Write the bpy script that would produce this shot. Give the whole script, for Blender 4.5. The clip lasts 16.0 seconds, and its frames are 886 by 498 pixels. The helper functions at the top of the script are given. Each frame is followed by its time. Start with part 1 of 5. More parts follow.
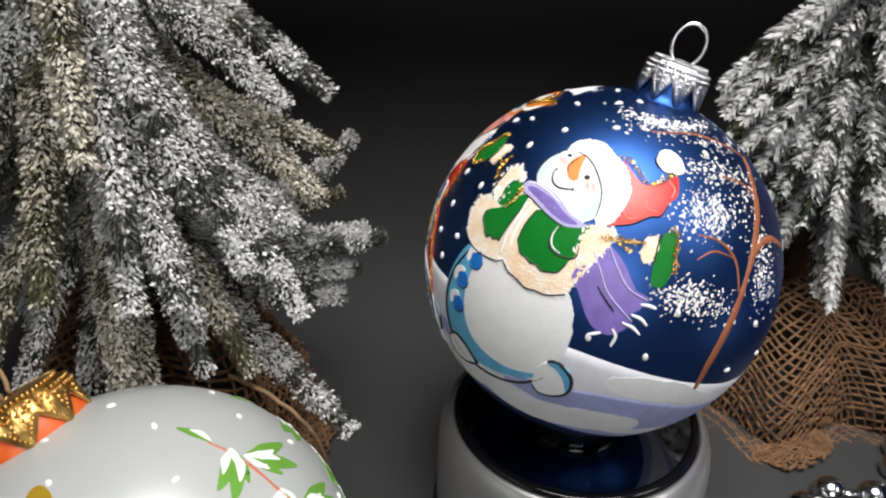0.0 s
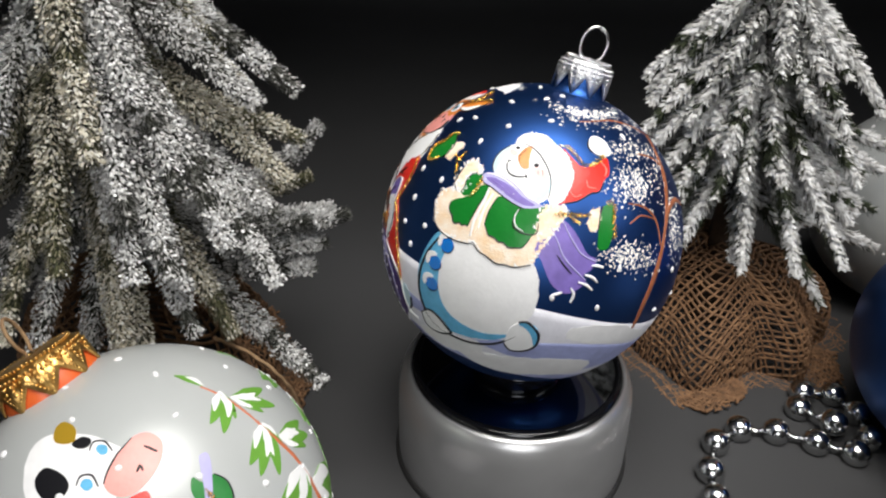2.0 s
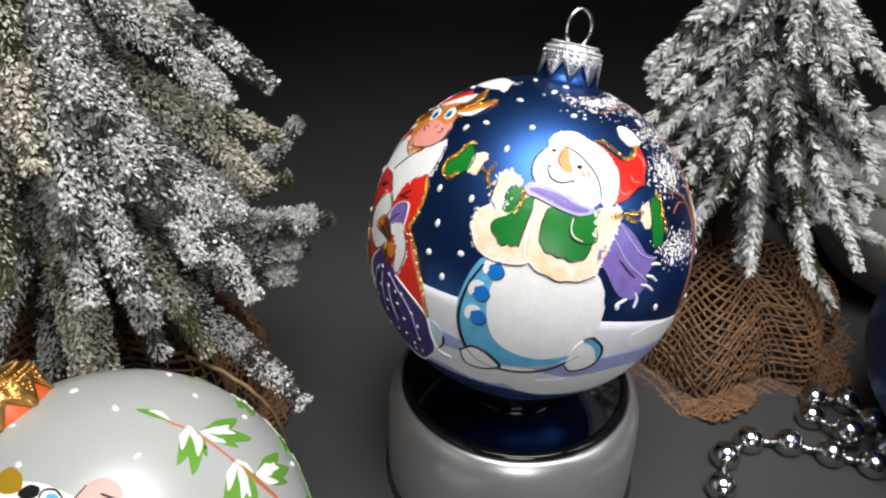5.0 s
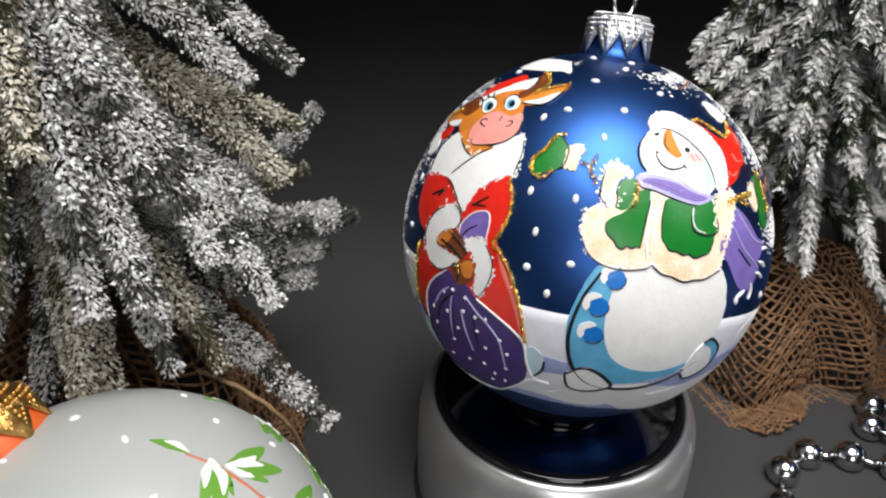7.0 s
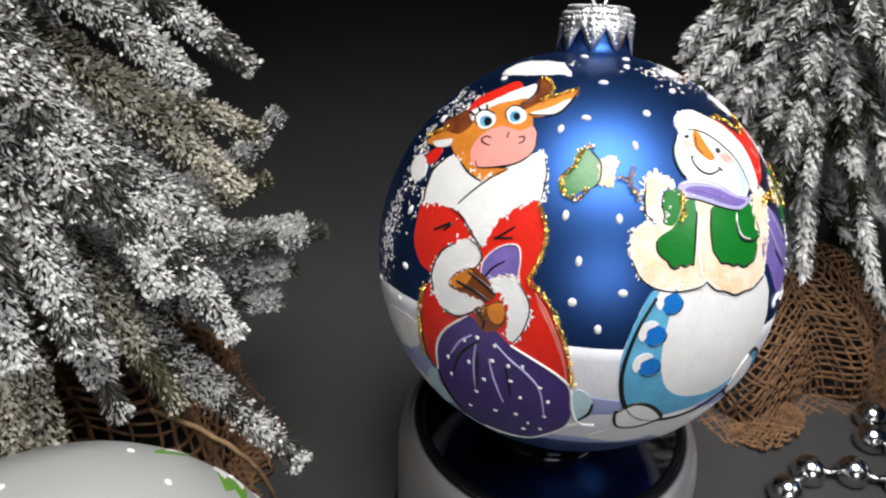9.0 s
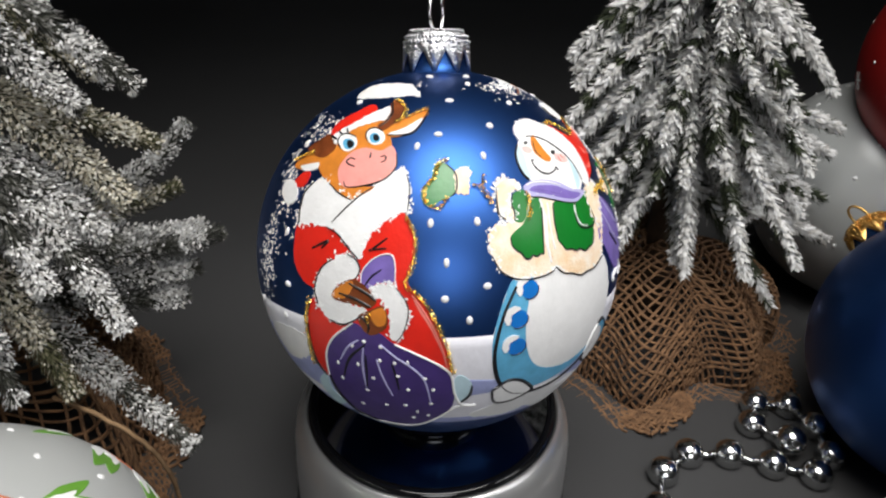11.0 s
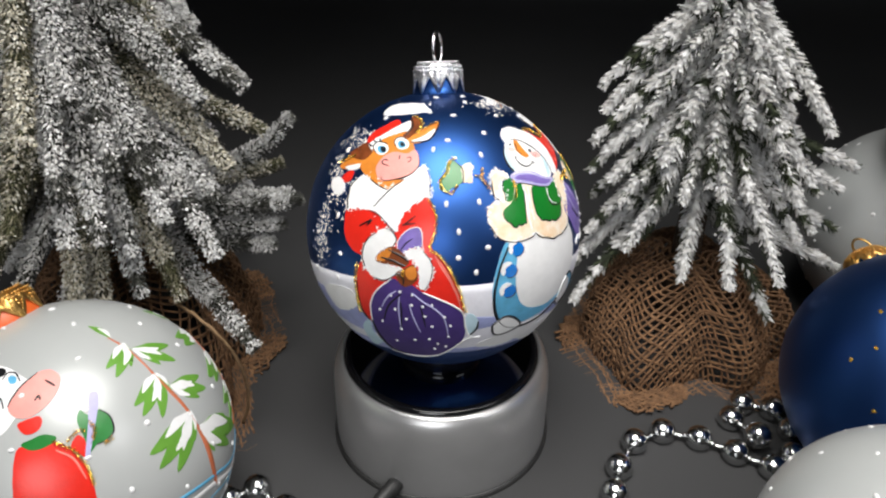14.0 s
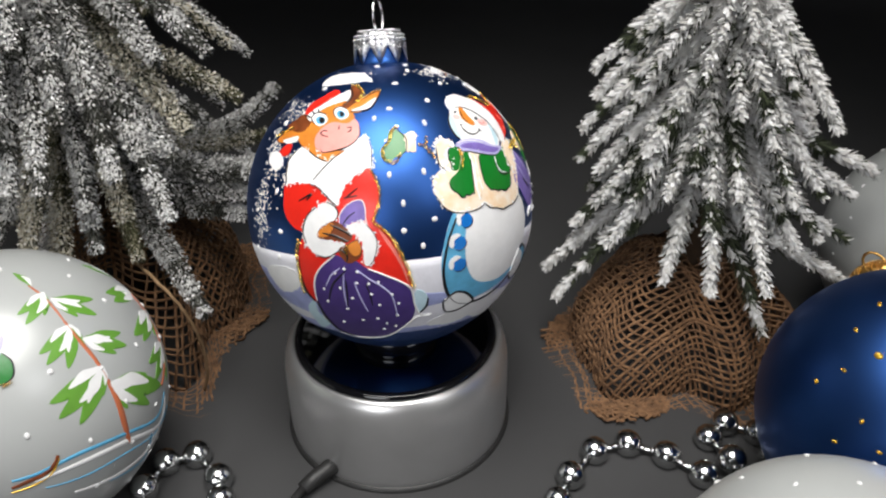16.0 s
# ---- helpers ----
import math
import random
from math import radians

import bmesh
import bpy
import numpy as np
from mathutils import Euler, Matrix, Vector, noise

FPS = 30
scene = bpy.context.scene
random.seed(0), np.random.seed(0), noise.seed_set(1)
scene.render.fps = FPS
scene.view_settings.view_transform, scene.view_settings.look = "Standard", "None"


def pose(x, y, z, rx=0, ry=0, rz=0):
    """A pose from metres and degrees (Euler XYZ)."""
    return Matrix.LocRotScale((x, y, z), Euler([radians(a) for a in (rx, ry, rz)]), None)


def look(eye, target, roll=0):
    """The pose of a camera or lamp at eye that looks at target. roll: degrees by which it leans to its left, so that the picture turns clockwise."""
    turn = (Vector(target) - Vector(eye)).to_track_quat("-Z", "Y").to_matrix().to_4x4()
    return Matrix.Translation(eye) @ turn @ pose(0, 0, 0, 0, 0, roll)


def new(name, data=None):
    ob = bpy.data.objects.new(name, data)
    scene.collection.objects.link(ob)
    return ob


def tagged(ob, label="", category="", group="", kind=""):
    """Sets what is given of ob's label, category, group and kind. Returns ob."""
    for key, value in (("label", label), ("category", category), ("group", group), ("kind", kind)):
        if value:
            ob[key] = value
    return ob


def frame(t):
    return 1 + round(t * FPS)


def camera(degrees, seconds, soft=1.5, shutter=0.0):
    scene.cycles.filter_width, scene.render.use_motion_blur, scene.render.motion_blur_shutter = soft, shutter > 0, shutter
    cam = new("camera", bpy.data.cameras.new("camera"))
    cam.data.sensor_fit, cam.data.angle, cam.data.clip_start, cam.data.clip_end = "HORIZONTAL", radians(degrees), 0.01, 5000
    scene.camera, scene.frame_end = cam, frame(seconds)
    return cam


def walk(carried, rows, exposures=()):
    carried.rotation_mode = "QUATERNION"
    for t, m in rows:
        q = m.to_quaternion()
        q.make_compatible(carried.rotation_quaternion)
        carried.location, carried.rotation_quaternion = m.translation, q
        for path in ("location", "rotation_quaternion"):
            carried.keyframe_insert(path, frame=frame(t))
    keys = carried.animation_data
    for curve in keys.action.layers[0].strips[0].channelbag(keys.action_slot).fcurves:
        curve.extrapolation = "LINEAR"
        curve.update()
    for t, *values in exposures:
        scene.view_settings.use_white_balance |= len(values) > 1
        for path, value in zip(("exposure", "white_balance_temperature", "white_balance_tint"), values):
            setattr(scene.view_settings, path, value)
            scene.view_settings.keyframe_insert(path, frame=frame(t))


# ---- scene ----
cam = camera(60.40, 16.0, soft=2.2)
# seconds, place of the eye in metres, turn in degrees
PATH = [
    (0, -0.04180, -0.18830, 0.20420, 60.941, -0.997, 0.957),
    (0.5, -0.04458, -0.19258, 0.21087, 60.270, -1.191, -0.007),
    (1, -0.04098, -0.20192, 0.21577, 59.751, -1.192, -0.560),
    (1.5, -0.03836, -0.21132, 0.22261, 59.442, -1.027, -0.905),
    (2, -0.03457, -0.21853, 0.22137, 59.067, -1.089, -1.057),
    (2.5, -0.02755, -0.22209, 0.22412, 58.756, -1.030, -1.021),
    (3, -0.02049, -0.21991, 0.22233, 58.392, -0.992, -1.063),
    (3.5, -0.01535, -0.21656, 0.22198, 58.291, -0.934, -1.273),
    (4, -0.01828, -0.21017, 0.21698, 58.288, -0.925, -1.713),
    (4.5, -0.02819, -0.20415, 0.21658, 58.407, -0.959, -2.133),
    (7, -0.04947, -0.17633, 0.20305, 58.127, -1.255, -3.237),
    (7.5, -0.05695, -0.17111, 0.20056, 58.077, -1.294, -3.859),
    (8, -0.06409, -0.16523, 0.19981, 57.952, -1.481, -4.604),
    (8.5, -0.06369, -0.15993, 0.19840, 57.878, -1.660, -5.273),
    (9, -0.05083, -0.15620, 0.19787, 57.765, -1.531, -5.854),
    (9.5, -0.03771, -0.14999, 0.19502, 57.738, -1.413, -6.579),
    (10, -0.02679, -0.14939, 0.18947, 57.827, -1.267, -7.127),
    (12.5, -0.01179, -0.23046, 0.24469, 57.504, -0.969, 0.049),
    (13, 0.00396, -0.23220, 0.24276, 57.655, -0.625, 3.429),
    (13.5, 0.02230, -0.23086, 0.23983, 57.531, -0.416, 6.309),
    (14, 0.03526, -0.23326, 0.23717, 57.675, -0.127, 8.530),
    (14.5, 0.05178, -0.23111, 0.23884, 57.674, 0.066, 10.444),
    (15, 0.06438, -0.22867, 0.23684, 57.755, 0.174, 12.459),
    (15.5, 0.07460, -0.22514, 0.22802, 57.981, 0.269, 14.820),
    (16, 0.08770, -0.21477, 0.22443, 57.766, 0.434, 17.377),
]
# the camera darkens its picture a little when it is close to the bright ball
walk(cam, [(t, pose(x, y, z, rx, ry, rz)) for t, x, y, z, rx, ry, rz in PATH],
     [(0.0, -0.04), (4.5, -0.03), (7.0, -0.06), (8.5, -0.08), (9.5, -0.16), (10.2, -0.30), (12.3, -0.02), (16.0, -0.06)])

from mathutils import geometry

# ---- light ----
world = bpy.data.worlds.new("room")
world.use_nodes = True
world.node_tree.nodes["Background"].inputs[0].default_value = (0.9, 0.95, 1.0, 1)
world.node_tree.nodes["Background"].inputs[1].default_value = 0.022
scene.world = world
lamp_data = bpy.data.lights.new("lamp", "AREA")
lamp_data.shape, lamp_data.size, lamp_data.energy = "DISK", 0.40, 1.22
lamp_data.color = (1.0, 0.975, 0.94)
lamp = new("lamp", lamp_data)
lamp.matrix_world = look((0.05, -0.15, 0.58), (0.015, -0.07, 0.0))
lamp_data.spread = radians(78)
# unseen fill added at the right to brighten table, backdrop and baubles there
side_data = bpy.data.lights.new("side_fill", "AREA")
side_data.shape, side_data.size, side_data.energy = "DISK", 0.30, 0.40
side_data.color = (0.98, 0.98, 1.0)
side_fill = new("side_fill", side_data)
side_fill.matrix_world = look((0.62, -0.32, 0.60), (0.18, 0.12, 0.05))
side_data.spread = radians(98)
# unseen fill added to lift the ball's lower half and the tree fronts
front_data = bpy.data.lights.new("front_fill", "AREA")
front_data.shape, front_data.size, front_data.energy = "DISK", 0.40, 0.30
front_data.color = (0.98, 0.98, 1.0)
front_data.spread = radians(60)
front_fill = new("front_fill", front_data)
front_fill.matrix_world = look((0.0, -0.85, 0.40), (0.0, -0.05, 0.03))

BALL = Vector((0.0007, 0.0002, 0.0968))
RADIUS = 0.0485


# ---- materials ----
def material(name, color, rough=0.5, metal=0.0, **more):
    m = bpy.data.materials.new(name)
    m.use_nodes = True
    b = m.node_tree.nodes["Principled BSDF"]
    b.inputs["Base Color"].default_value = (*color, 1)
    b.inputs["Roughness"].default_value, b.inputs["Metallic"].default_value = rough, metal
    for key, value in more.items():
        b.inputs[key.replace("_", " ")].default_value = value
    return m


def nodes_of(m):
    return m.node_tree.nodes, m.node_tree.links, m.node_tree.nodes["Principled BSDF"]


def textured(name, low, high, scale, rough=0.5, metal=0.0, detail=6.0, bump=0.0, bump_scale=None, spread=(0.3, 0.7), distance=0.001, **more):
    """A material whose colour wanders between two colours, with a fine relief."""
    m = material(name, low, rough, metal, **more)
    n, l, b = nodes_of(m)
    at = n.new("ShaderNodeTexCoord")
    tex = n.new("ShaderNodeTexNoise")
    tex.inputs["Scale"].default_value, tex.inputs["Detail"].default_value = scale, detail
    ramp = n.new("ShaderNodeValToRGB")
    ramp.color_ramp.elements[0].position, ramp.color_ramp.elements[1].position = spread
    ramp.color_ramp.elements[0].color, ramp.color_ramp.elements[1].color = (*low, 1), (*high, 1)
    l.new(at.outputs["Object"], tex.inputs["Vector"])
    l.new(tex.outputs["Fac"], ramp.inputs["Fac"])
    l.new(ramp.outputs["Color"], b.inputs["Base Color"])
    if bump:
        fine = n.new("ShaderNodeTexNoise")
        fine.inputs["Scale"].default_value, fine.inputs["Detail"].default_value = bump_scale or scale * 4, 4
        relief = n.new("ShaderNodeBump")
        relief.inputs["Strength"].default_value, relief.inputs["Distance"].default_value = bump, distance
        l.new(at.outputs["Object"], fine.inputs["Vector"])
        l.new(fine.outputs["Fac"], relief.inputs["Height"])
        l.new(relief.outputs["Normal"], b.inputs["Normal"])
    return m


def islands(name, colors, rough=0.7, **more):
    """A material that gives each loose piece of a mesh one of several colours."""
    m = material(name, colors[0], rough, **more)
    n, l, b = nodes_of(m)
    geo = n.new("ShaderNodeNewGeometry")
    ramp = n.new("ShaderNodeValToRGB")
    ramp.color_ramp.interpolation = "LINEAR"
    e = ramp.color_ramp.elements
    e[0].color, e[1].color = (*colors[0], 1), (*colors[-1], 1)
    for i, c in enumerate(colors[1:-1], 1):
        e.new(i / (len(colors) - 1)).color = (*c, 1)
    l.new(geo.outputs["Random Per Island"], ramp.inputs["Fac"])
    l.new(ramp.outputs["Color"], b.inputs["Base Color"])
    return m


PAPER = textured("grey paper", (0.031, 0.031, 0.032), (0.038, 0.038, 0.039), 9, 0.8, bump=0.12, bump_scale=900, distance=0.0002)
WALL = textured("pale wall", (0.5, 0.5, 0.5), (0.58, 0.58, 0.57), 3, 0.8)
BLUE = textured("blue satin glass", (0.028, 0.085, 0.28), (0.033, 0.094, 0.31), 30, 0.40, 1.0, bump=0.02, bump_scale=1500, distance=0.0001)
PEARL = textured("pearl white glass", (0.40, 0.415, 0.41), (0.45, 0.465, 0.46), 20, 0.3, 0.1, bump=0.02, bump_scale=900, distance=0.0001)
NECK_ORANGE = textured("orange lacquer", (0.62, 0.10, 0.02), (0.75, 0.15, 0.03), 120, 0.35)
RED = textured("red satin glass", (0.36, 0.012, 0.012), (0.42, 0.016, 0.014), 20, 0.35, 0.3)
SILVER = textured("silver plastic", (0.50, 0.50, 0.50), (0.56, 0.56, 0.56), 60, 0.32, 0.75, bump=0.03, bump_scale=2500, distance=0.0001)
BLACK = material("black gloss", (0.006, 0.006, 0.007), 0.05)
DARK_MIRROR = material("dark mirror", (0.30, 0.31, 0.33), 0.06, 1.0)
RUBBER = textured("black rubber", (0.012, 0.012, 0.012), (0.02, 0.02, 0.02), 200, 0.5)
CAP_SILVER = textured("silver cap", (0.66, 0.66, 0.68), (0.80, 0.80, 0.82), 900, 0.30, 1.0, bump=0.6, bump_scale=2600, distance=0.0004)
CAP_GOLD = textured("gold cap", (0.62, 0.36, 0.10), (0.80, 0.50, 0.17), 300, 0.33, 1.0, bump=0.35, bump_scale=900, distance=0.0004)
WIRE = material("steel wire", (0.7, 0.7, 0.7), 0.2, 1.0)
CHROME = textured("chrome bead", (0.55, 0.56, 0.56), (0.62, 0.63, 0.63), 200, 0.17, 1.0)
THREAD = textured("burlap thread", (0.085, 0.042, 0.019), (0.23, 0.122, 0.058), 300, 0.9, detail=3)
TWINE = textured("jute twine", (0.20, 0.12, 0.06), (0.30, 0.19, 0.10), 300, 0.9)
BARK = textured("brown bark", (0.05, 0.03, 0.018), (0.09, 0.055, 0.03), 120, 0.9, bump=0.5)
STEM = textured("dark stem", (0.025, 0.028, 0.018), (0.05, 0.05, 0.035), 200, 0.9)
FROST = islands("frosted needle", [(0.012, 0.014, 0.009), (0.03, 0.032, 0.022), (0.07, 0.07, 0.058), (0.15, 0.148, 0.135), (0.30, 0.30, 0.285)], 0.8)
FROST_OLD = islands("olive frosted needle", [(0.016, 0.020, 0.006), (0.05, 0.056, 0.018), (0.10, 0.10, 0.045), (0.18, 0.165, 0.10), (0.34, 0.31, 0.22)], 0.8)
SNOW = islands("flocked snow", [(0.42, 0.41, 0.385), (0.56, 0.555, 0.54), (0.68, 0.68, 0.67), (0.78, 0.78, 0.78)], 0.85)
SNOW_WARM = islands("yellowed flock", [(0.36, 0.33, 0.25), (0.50, 0.46, 0.36), (0.60, 0.575, 0.49), (0.70, 0.69, 0.64)], 0.85)
NEEDLE = islands("green needle", [(0.012, 0.016, 0.008), (0.03, 0.04, 0.018), (0.07, 0.085, 0.04)], 0.8)


# ---- shapes ----
def link(name, verts, faces, mat, parent=None, label="", smooth=True, mats=None, slots=None):
    me = bpy.data.meshes.new(name)
    me.from_pydata([tuple(v) for v in verts], [], faces)
    for m in mats or [mat]:
        me.materials.append(m)
    if slots:
        me.polygons.foreach_set("material_index", slots)
    if smooth:
        me.polygons.foreach_set("use_smooth", [True] * len(me.polygons))
    me.update()
    ob = new(name, me)
    if parent:
        ob.parent = parent
    if label:
        tagged(ob, label)
    return ob


def empty(name, m, label, category, group="", kind=""):
    ob = new(name)
    ob.empty_display_size = 0.01
    ob.matrix_world = m
    return tagged(ob, label, category, group, kind)


def lathe(profile, n=64):
    """Faces of a profile of (radius, height) turned about z."""
    verts, faces = [], []
    for r, z in profile:
        for i in range(n):
            a = 2 * math.pi * i / n
            verts.append((r * math.cos(a), r * math.sin(a), z))
    for j in range(len(profile) - 1):
        for i in range(n):
            k = (i + 1) % n
            faces.append((j * n + i, j * n + k, (j + 1) * n + k, (j + 1) * n + i))
    return verts, faces


def tube(points, radius, n=8, closed=False):
    """A round bar along points; radius is a number or a function of 0..1."""
    pts = [Vector(p) for p in points]
    verts, faces, m = [], [], len(pts)
    up = Vector((0.13, 0.27, 0.95))
    for i, p in enumerate(pts):
        a, b = (pts[i - 1], pts[(i + 1) % m]) if closed else (pts[max(i - 1, 0)], pts[min(i + 1, m - 1)])
        d = (b - a).normalized()
        side = d.cross(up).normalized()
        top = side.cross(d)
        r = radius(i / max(m - 1, 1)) if callable(radius) else radius
        for k in range(n):
            c = 2 * math.pi * k / n
            verts.append(p + r * (math.cos(c) * side + math.sin(c) * top))
    for i in range(m if closed else m - 1):
        j = (i + 1) % m
        for k in range(n):
            q = (k + 1) % n
            faces.append((i * n + k, i * n + q, j * n + q, j * n + k))
    if not closed:
        faces += [tuple(reversed(range(n))), tuple(range((m - 1) * n, m * n))]
    return verts, faces


def ball_mesh(r, nu=96, nv=48):
    verts, faces = [(0, 0, -r)], []
    for j in range(1, nv):
        b = math.pi * (j / nv - 0.5)
        for i in range(nu):
            a = 2 * math.pi * i / nu
            verts.append((r * math.cos(b) * math.cos(a), r * math.cos(b) * math.sin(a), r * math.sin(b)))
    verts.append((0, 0, r))
    top = len(verts) - 1
    for i in range(nu):
        k = (i + 1) % nu
        faces.append((0, 1 + k, 1 + i))
        faces.append((top, 1 + (nv - 2) * nu + i, 1 + (nv - 2) * nu + k))
        for j in range(nv - 2):
            s = 1 + j * nu
            faces.append((s + i, s + k, s + nu + k, s + nu + i))
    return verts, faces


def moved(shape, m):
    verts, faces = shape
    return [m @ Vector(v) for v in verts], faces


def joined(*shapes):
    verts, faces = [], []
    for v, f in shapes:
        n = len(verts)
        verts += [Vector(p) for p in v]
        faces += [tuple(i + n for i in q) for q in f]
    return verts, faces


def axis_turn(direction):
    """The turn that brings z onto a direction."""
    return Vector(direction).normalized().to_track_quat("Z", "Y").to_matrix().to_4x4()


# ---- structure ----
def sweep():
    """Table sheet that curves up into the backdrop behind."""
    prof = [(-1.2, 0.0), (-0.3, 0.0), (0.25, 0.0), (0.40, 0.0), (0.62, 0.0)]
    for i in range(1, 13):
        a = math.pi / 2 * i / 12
        prof.append((0.66 + 0.14 * math.sin(a), 0.14 - 0.14 * math.cos(a)))
    prof += [(0.80, 0.5), (0.80, 1.1)]
    xs = [-1.0, -0.3, 0.0, 0.2, 0.590]
    verts = [(x, y, z) for y, z in prof for x in xs]
    n = len(xs)
    faces = [(j * n + i, j * n + i + 1, (j + 1) * n + i + 1, (j + 1) * n + i) for j in range(len(prof) - 1) for i in range(n - 1)]
    ob = link("backdrop", verts, faces, PAPER)
    ob.modifiers.new("thick", "SOLIDIFY").thickness = -0.002
    return tagged(ob, "dark grey paper sheet curving up behind the table", "backdrop", kind="structure")


sweep()
ob = link("table_top", [(-1.4, -1.3, -0.03), (1.4, -1.3, -0.03), (1.4, 1.0, -0.03), (-1.4, 1.0, -0.03), (-1.4, -1.3, -0.0035), (1.4, -1.3, -0.0035), (1.4, 1.0, -0.0035), (-1.4, 1.0, -0.0035)],
          [(3, 2, 1, 0), (4, 5, 6, 7), (0, 1, 5, 4), (1, 2, 6, 5), (2, 3, 7, 6), (3, 0, 4, 7)], WALL, smooth=False)
tagged(ob, "pale grey table top under the paper sheet", "table", kind="structure")
ob = link("wall_north", [(-2, 1.1, -0.8), (2, 1.1, -0.8), (2, 1.1, 2), (-2, 1.1, 2), (-2, 1.2, -0.8), (2, 1.2, -0.8), (2, 1.2, 2), (-2, 1.2, 2)],
          [(0, 1, 2, 3), (7, 6, 5, 4), (0, 4, 5, 1), (1, 5, 6, 2), (2, 6, 7, 3), (3, 7, 4, 0)], WALL, smooth=False)
tagged(ob, "pale plain wall behind the backdrop", "wall", kind="structure")


ob = link("floor", [(-2, -2, -0.80), (2, -2, -0.80), (2, 1.1, -0.80), (-2, 1.1, -0.80), (-2, -2, -0.75), (2, -2, -0.75), (2, 1.1, -0.75), (-2, 1.1, -0.75)],
          [(3, 2, 1, 0), (4, 5, 6, 7), (0, 1, 5, 4), (1, 2, 6, 5), (2, 3, 7, 6), (3, 0, 4, 7)], WALL, smooth=False)
tagged(ob, "plain pale floor below the table", "floor", kind="structure")


# ---- the turntable ----
def turntable():
    base = empty("turntable", pose(0, 0, 0), "silver plastic motor turntable with a glossy black plate", "turntable")
    h = 0.0426
    prof = [(0.0, 0.001), (0.0428, 0.001), (0.0434, 0.003), (0.0436, 0.006), (0.0435, 0.024), (0.0432, h - 0.0105), (0.0427, h - 0.0070), (0.0418, h - 0.0040), (0.0405, h - 0.0020), (0.0394, h - 0.0010), (0.0387, h - 0.0009), (0.0385, h - 0.003)]
    link("body", *lathe(prof, 128), SILVER, base, "silver plastic round body")
    link("foot_ring", *lathe([(0.0425, 0.0), (0.0446, 0.0), (0.0449, 0.0020), (0.0440, 0.0036), (0.0430, 0.0038)], 128), RUBBER, base, "black rubber foot ring")
    plate = link("plate", *lathe([(0.0, h - 0.004), (0.0379, h - 0.004), (0.0383, h - 0.0008), (0.0379, h - 0.0002), (0.0370, h), (0.0, h)], 128), DARK_MIRROR, base, "glossy black mirror plate")
    link("plate_rim", *lathe([(0.0356, h + 0.00005), (0.0360, h + 0.0005), (0.0374, h + 0.0005), (0.0382, h + 0.0002), (0.0385, h - 0.0012)], 128), BLACK, plate, "black plate rim")
    link("holder_ring", *lathe([(0.0150, h), (0.0165, h), (0.0165, h + 0.0080), (0.0155, h + 0.0083), (0.0148, h + 0.0080)], 64), BLACK, plate, "small black ring that holds the bauble")
    plug = tube([(-0.0104, -0.0405, 0.0078), (-0.0120, -0.0440, 0.0076), (-0.0150, -0.0490, 0.0070), (-0.0172, -0.0535, 0.0062)], lambda s: 0.0034 - 0.0008 * s, 10)
    link("plug", *plug, RUBBER, base, "black cable plug")
    pts = [(-0.0170, -0.0530, 0.0062), (-0.0200, -0.064, 0.004), (-0.024, -0.085, 0.002), (-0.034, -0.125, 0.0018), (-0.04, -0.2, 0.0018), (-0.03, -0.4, 0.0018)]
    link("cable", *tube(pts, 0.0017, 8), RUBBER, base, "thin black cable")
    return base, plate


TURNTABLE, PLATE = turntable()


# ---- baubles ----
def scalloped_cap(r, h, teeth, mat, parent, name="cap"):
    """A crimped metal cap with pointed teeth, its crown at z = h."""
    n = teeth * 8
    rows = [(0.18, h), (0.5, h), (0.80, h - 0.0004), (0.93, h - 0.0014), (1.0, h - 0.0035), (1.02, h * 0.56)]
    verts, faces = [], []
    for f, z in rows:
        for i in range(n):
            a = 2 * math.pi * i / n
            w = 1 + (0.035 * math.cos(teeth * a * 2) if f > 0.85 else 0)
            verts.append((r * f * w * math.cos(a), r * f * w * math.sin(a), z))
    for i in range(n):
        a = 2 * math.pi * i / n
        s = abs((i / 8) % 1 - 0.5) * 2
        z = h * 0.46 * s - 0.0014 * (1 - s)
        f = 1.02 + 0.07 * (1 - s)
        verts.append((r * f * math.cos(a), r * f * math.sin(a), z))
    m = len(rows) + 1
    for j in range(m - 1):
        for i in range(n):
            k = (i + 1) % n
            faces.append((j * n + i, j * n + k, (j + 1) * n + k, (j + 1) * n + i))
    ob = link(name, verts, faces, mat, parent)
    ob.modifiers.new("thick", "SOLIDIFY").thickness = 0.0004
    # rows of small raised beads pressed into the metal
    dots = []
    for ring, (f, z) in enumerate(((1.02, h - 0.0016), (1.03, h - 0.0028), (0.86, h - 0.0001))):
        for i in range(teeth * 6):
            a = 2 * math.pi * (i + 0.5 * ring) / (teeth * 6)
            dots.append(moved(ball_mesh(0.00045, 6, 4), Matrix.Translation((r * f * math.cos(a), r * f * math.sin(a), z))))
    for i in range(teeth):
        mid = 2 * math.pi * (i + 0.5) / teeth
        for side in (-1, 1):
            for k in range(7):
                q = k / 6
                a = mid + side * math.pi / teeth * 0.82 * q
                z = (h * 0.46 * q - 0.0006 * (1 - q)) + 0.0008
                dots.append(moved(ball_mesh(0.00040, 6, 4), Matrix.Translation((r * (1.09 - 0.05 * q) * math.cos(a), r * (1.09 - 0.05 * q) * math.sin(a), z))))
            for k in range(3):
                a = mid + side * math.pi / teeth * 0.25
                dots.append(moved(ball_mesh(0.00050, 6, 4), Matrix.Translation((r * 1.06 * math.cos(a), r * 1.06 * math.sin(a), h * (0.40 + 0.14 * k)))))
    tagged(link("pressed_relief", *joined(*dots), mat, ob), kind="stuff")
    return ob


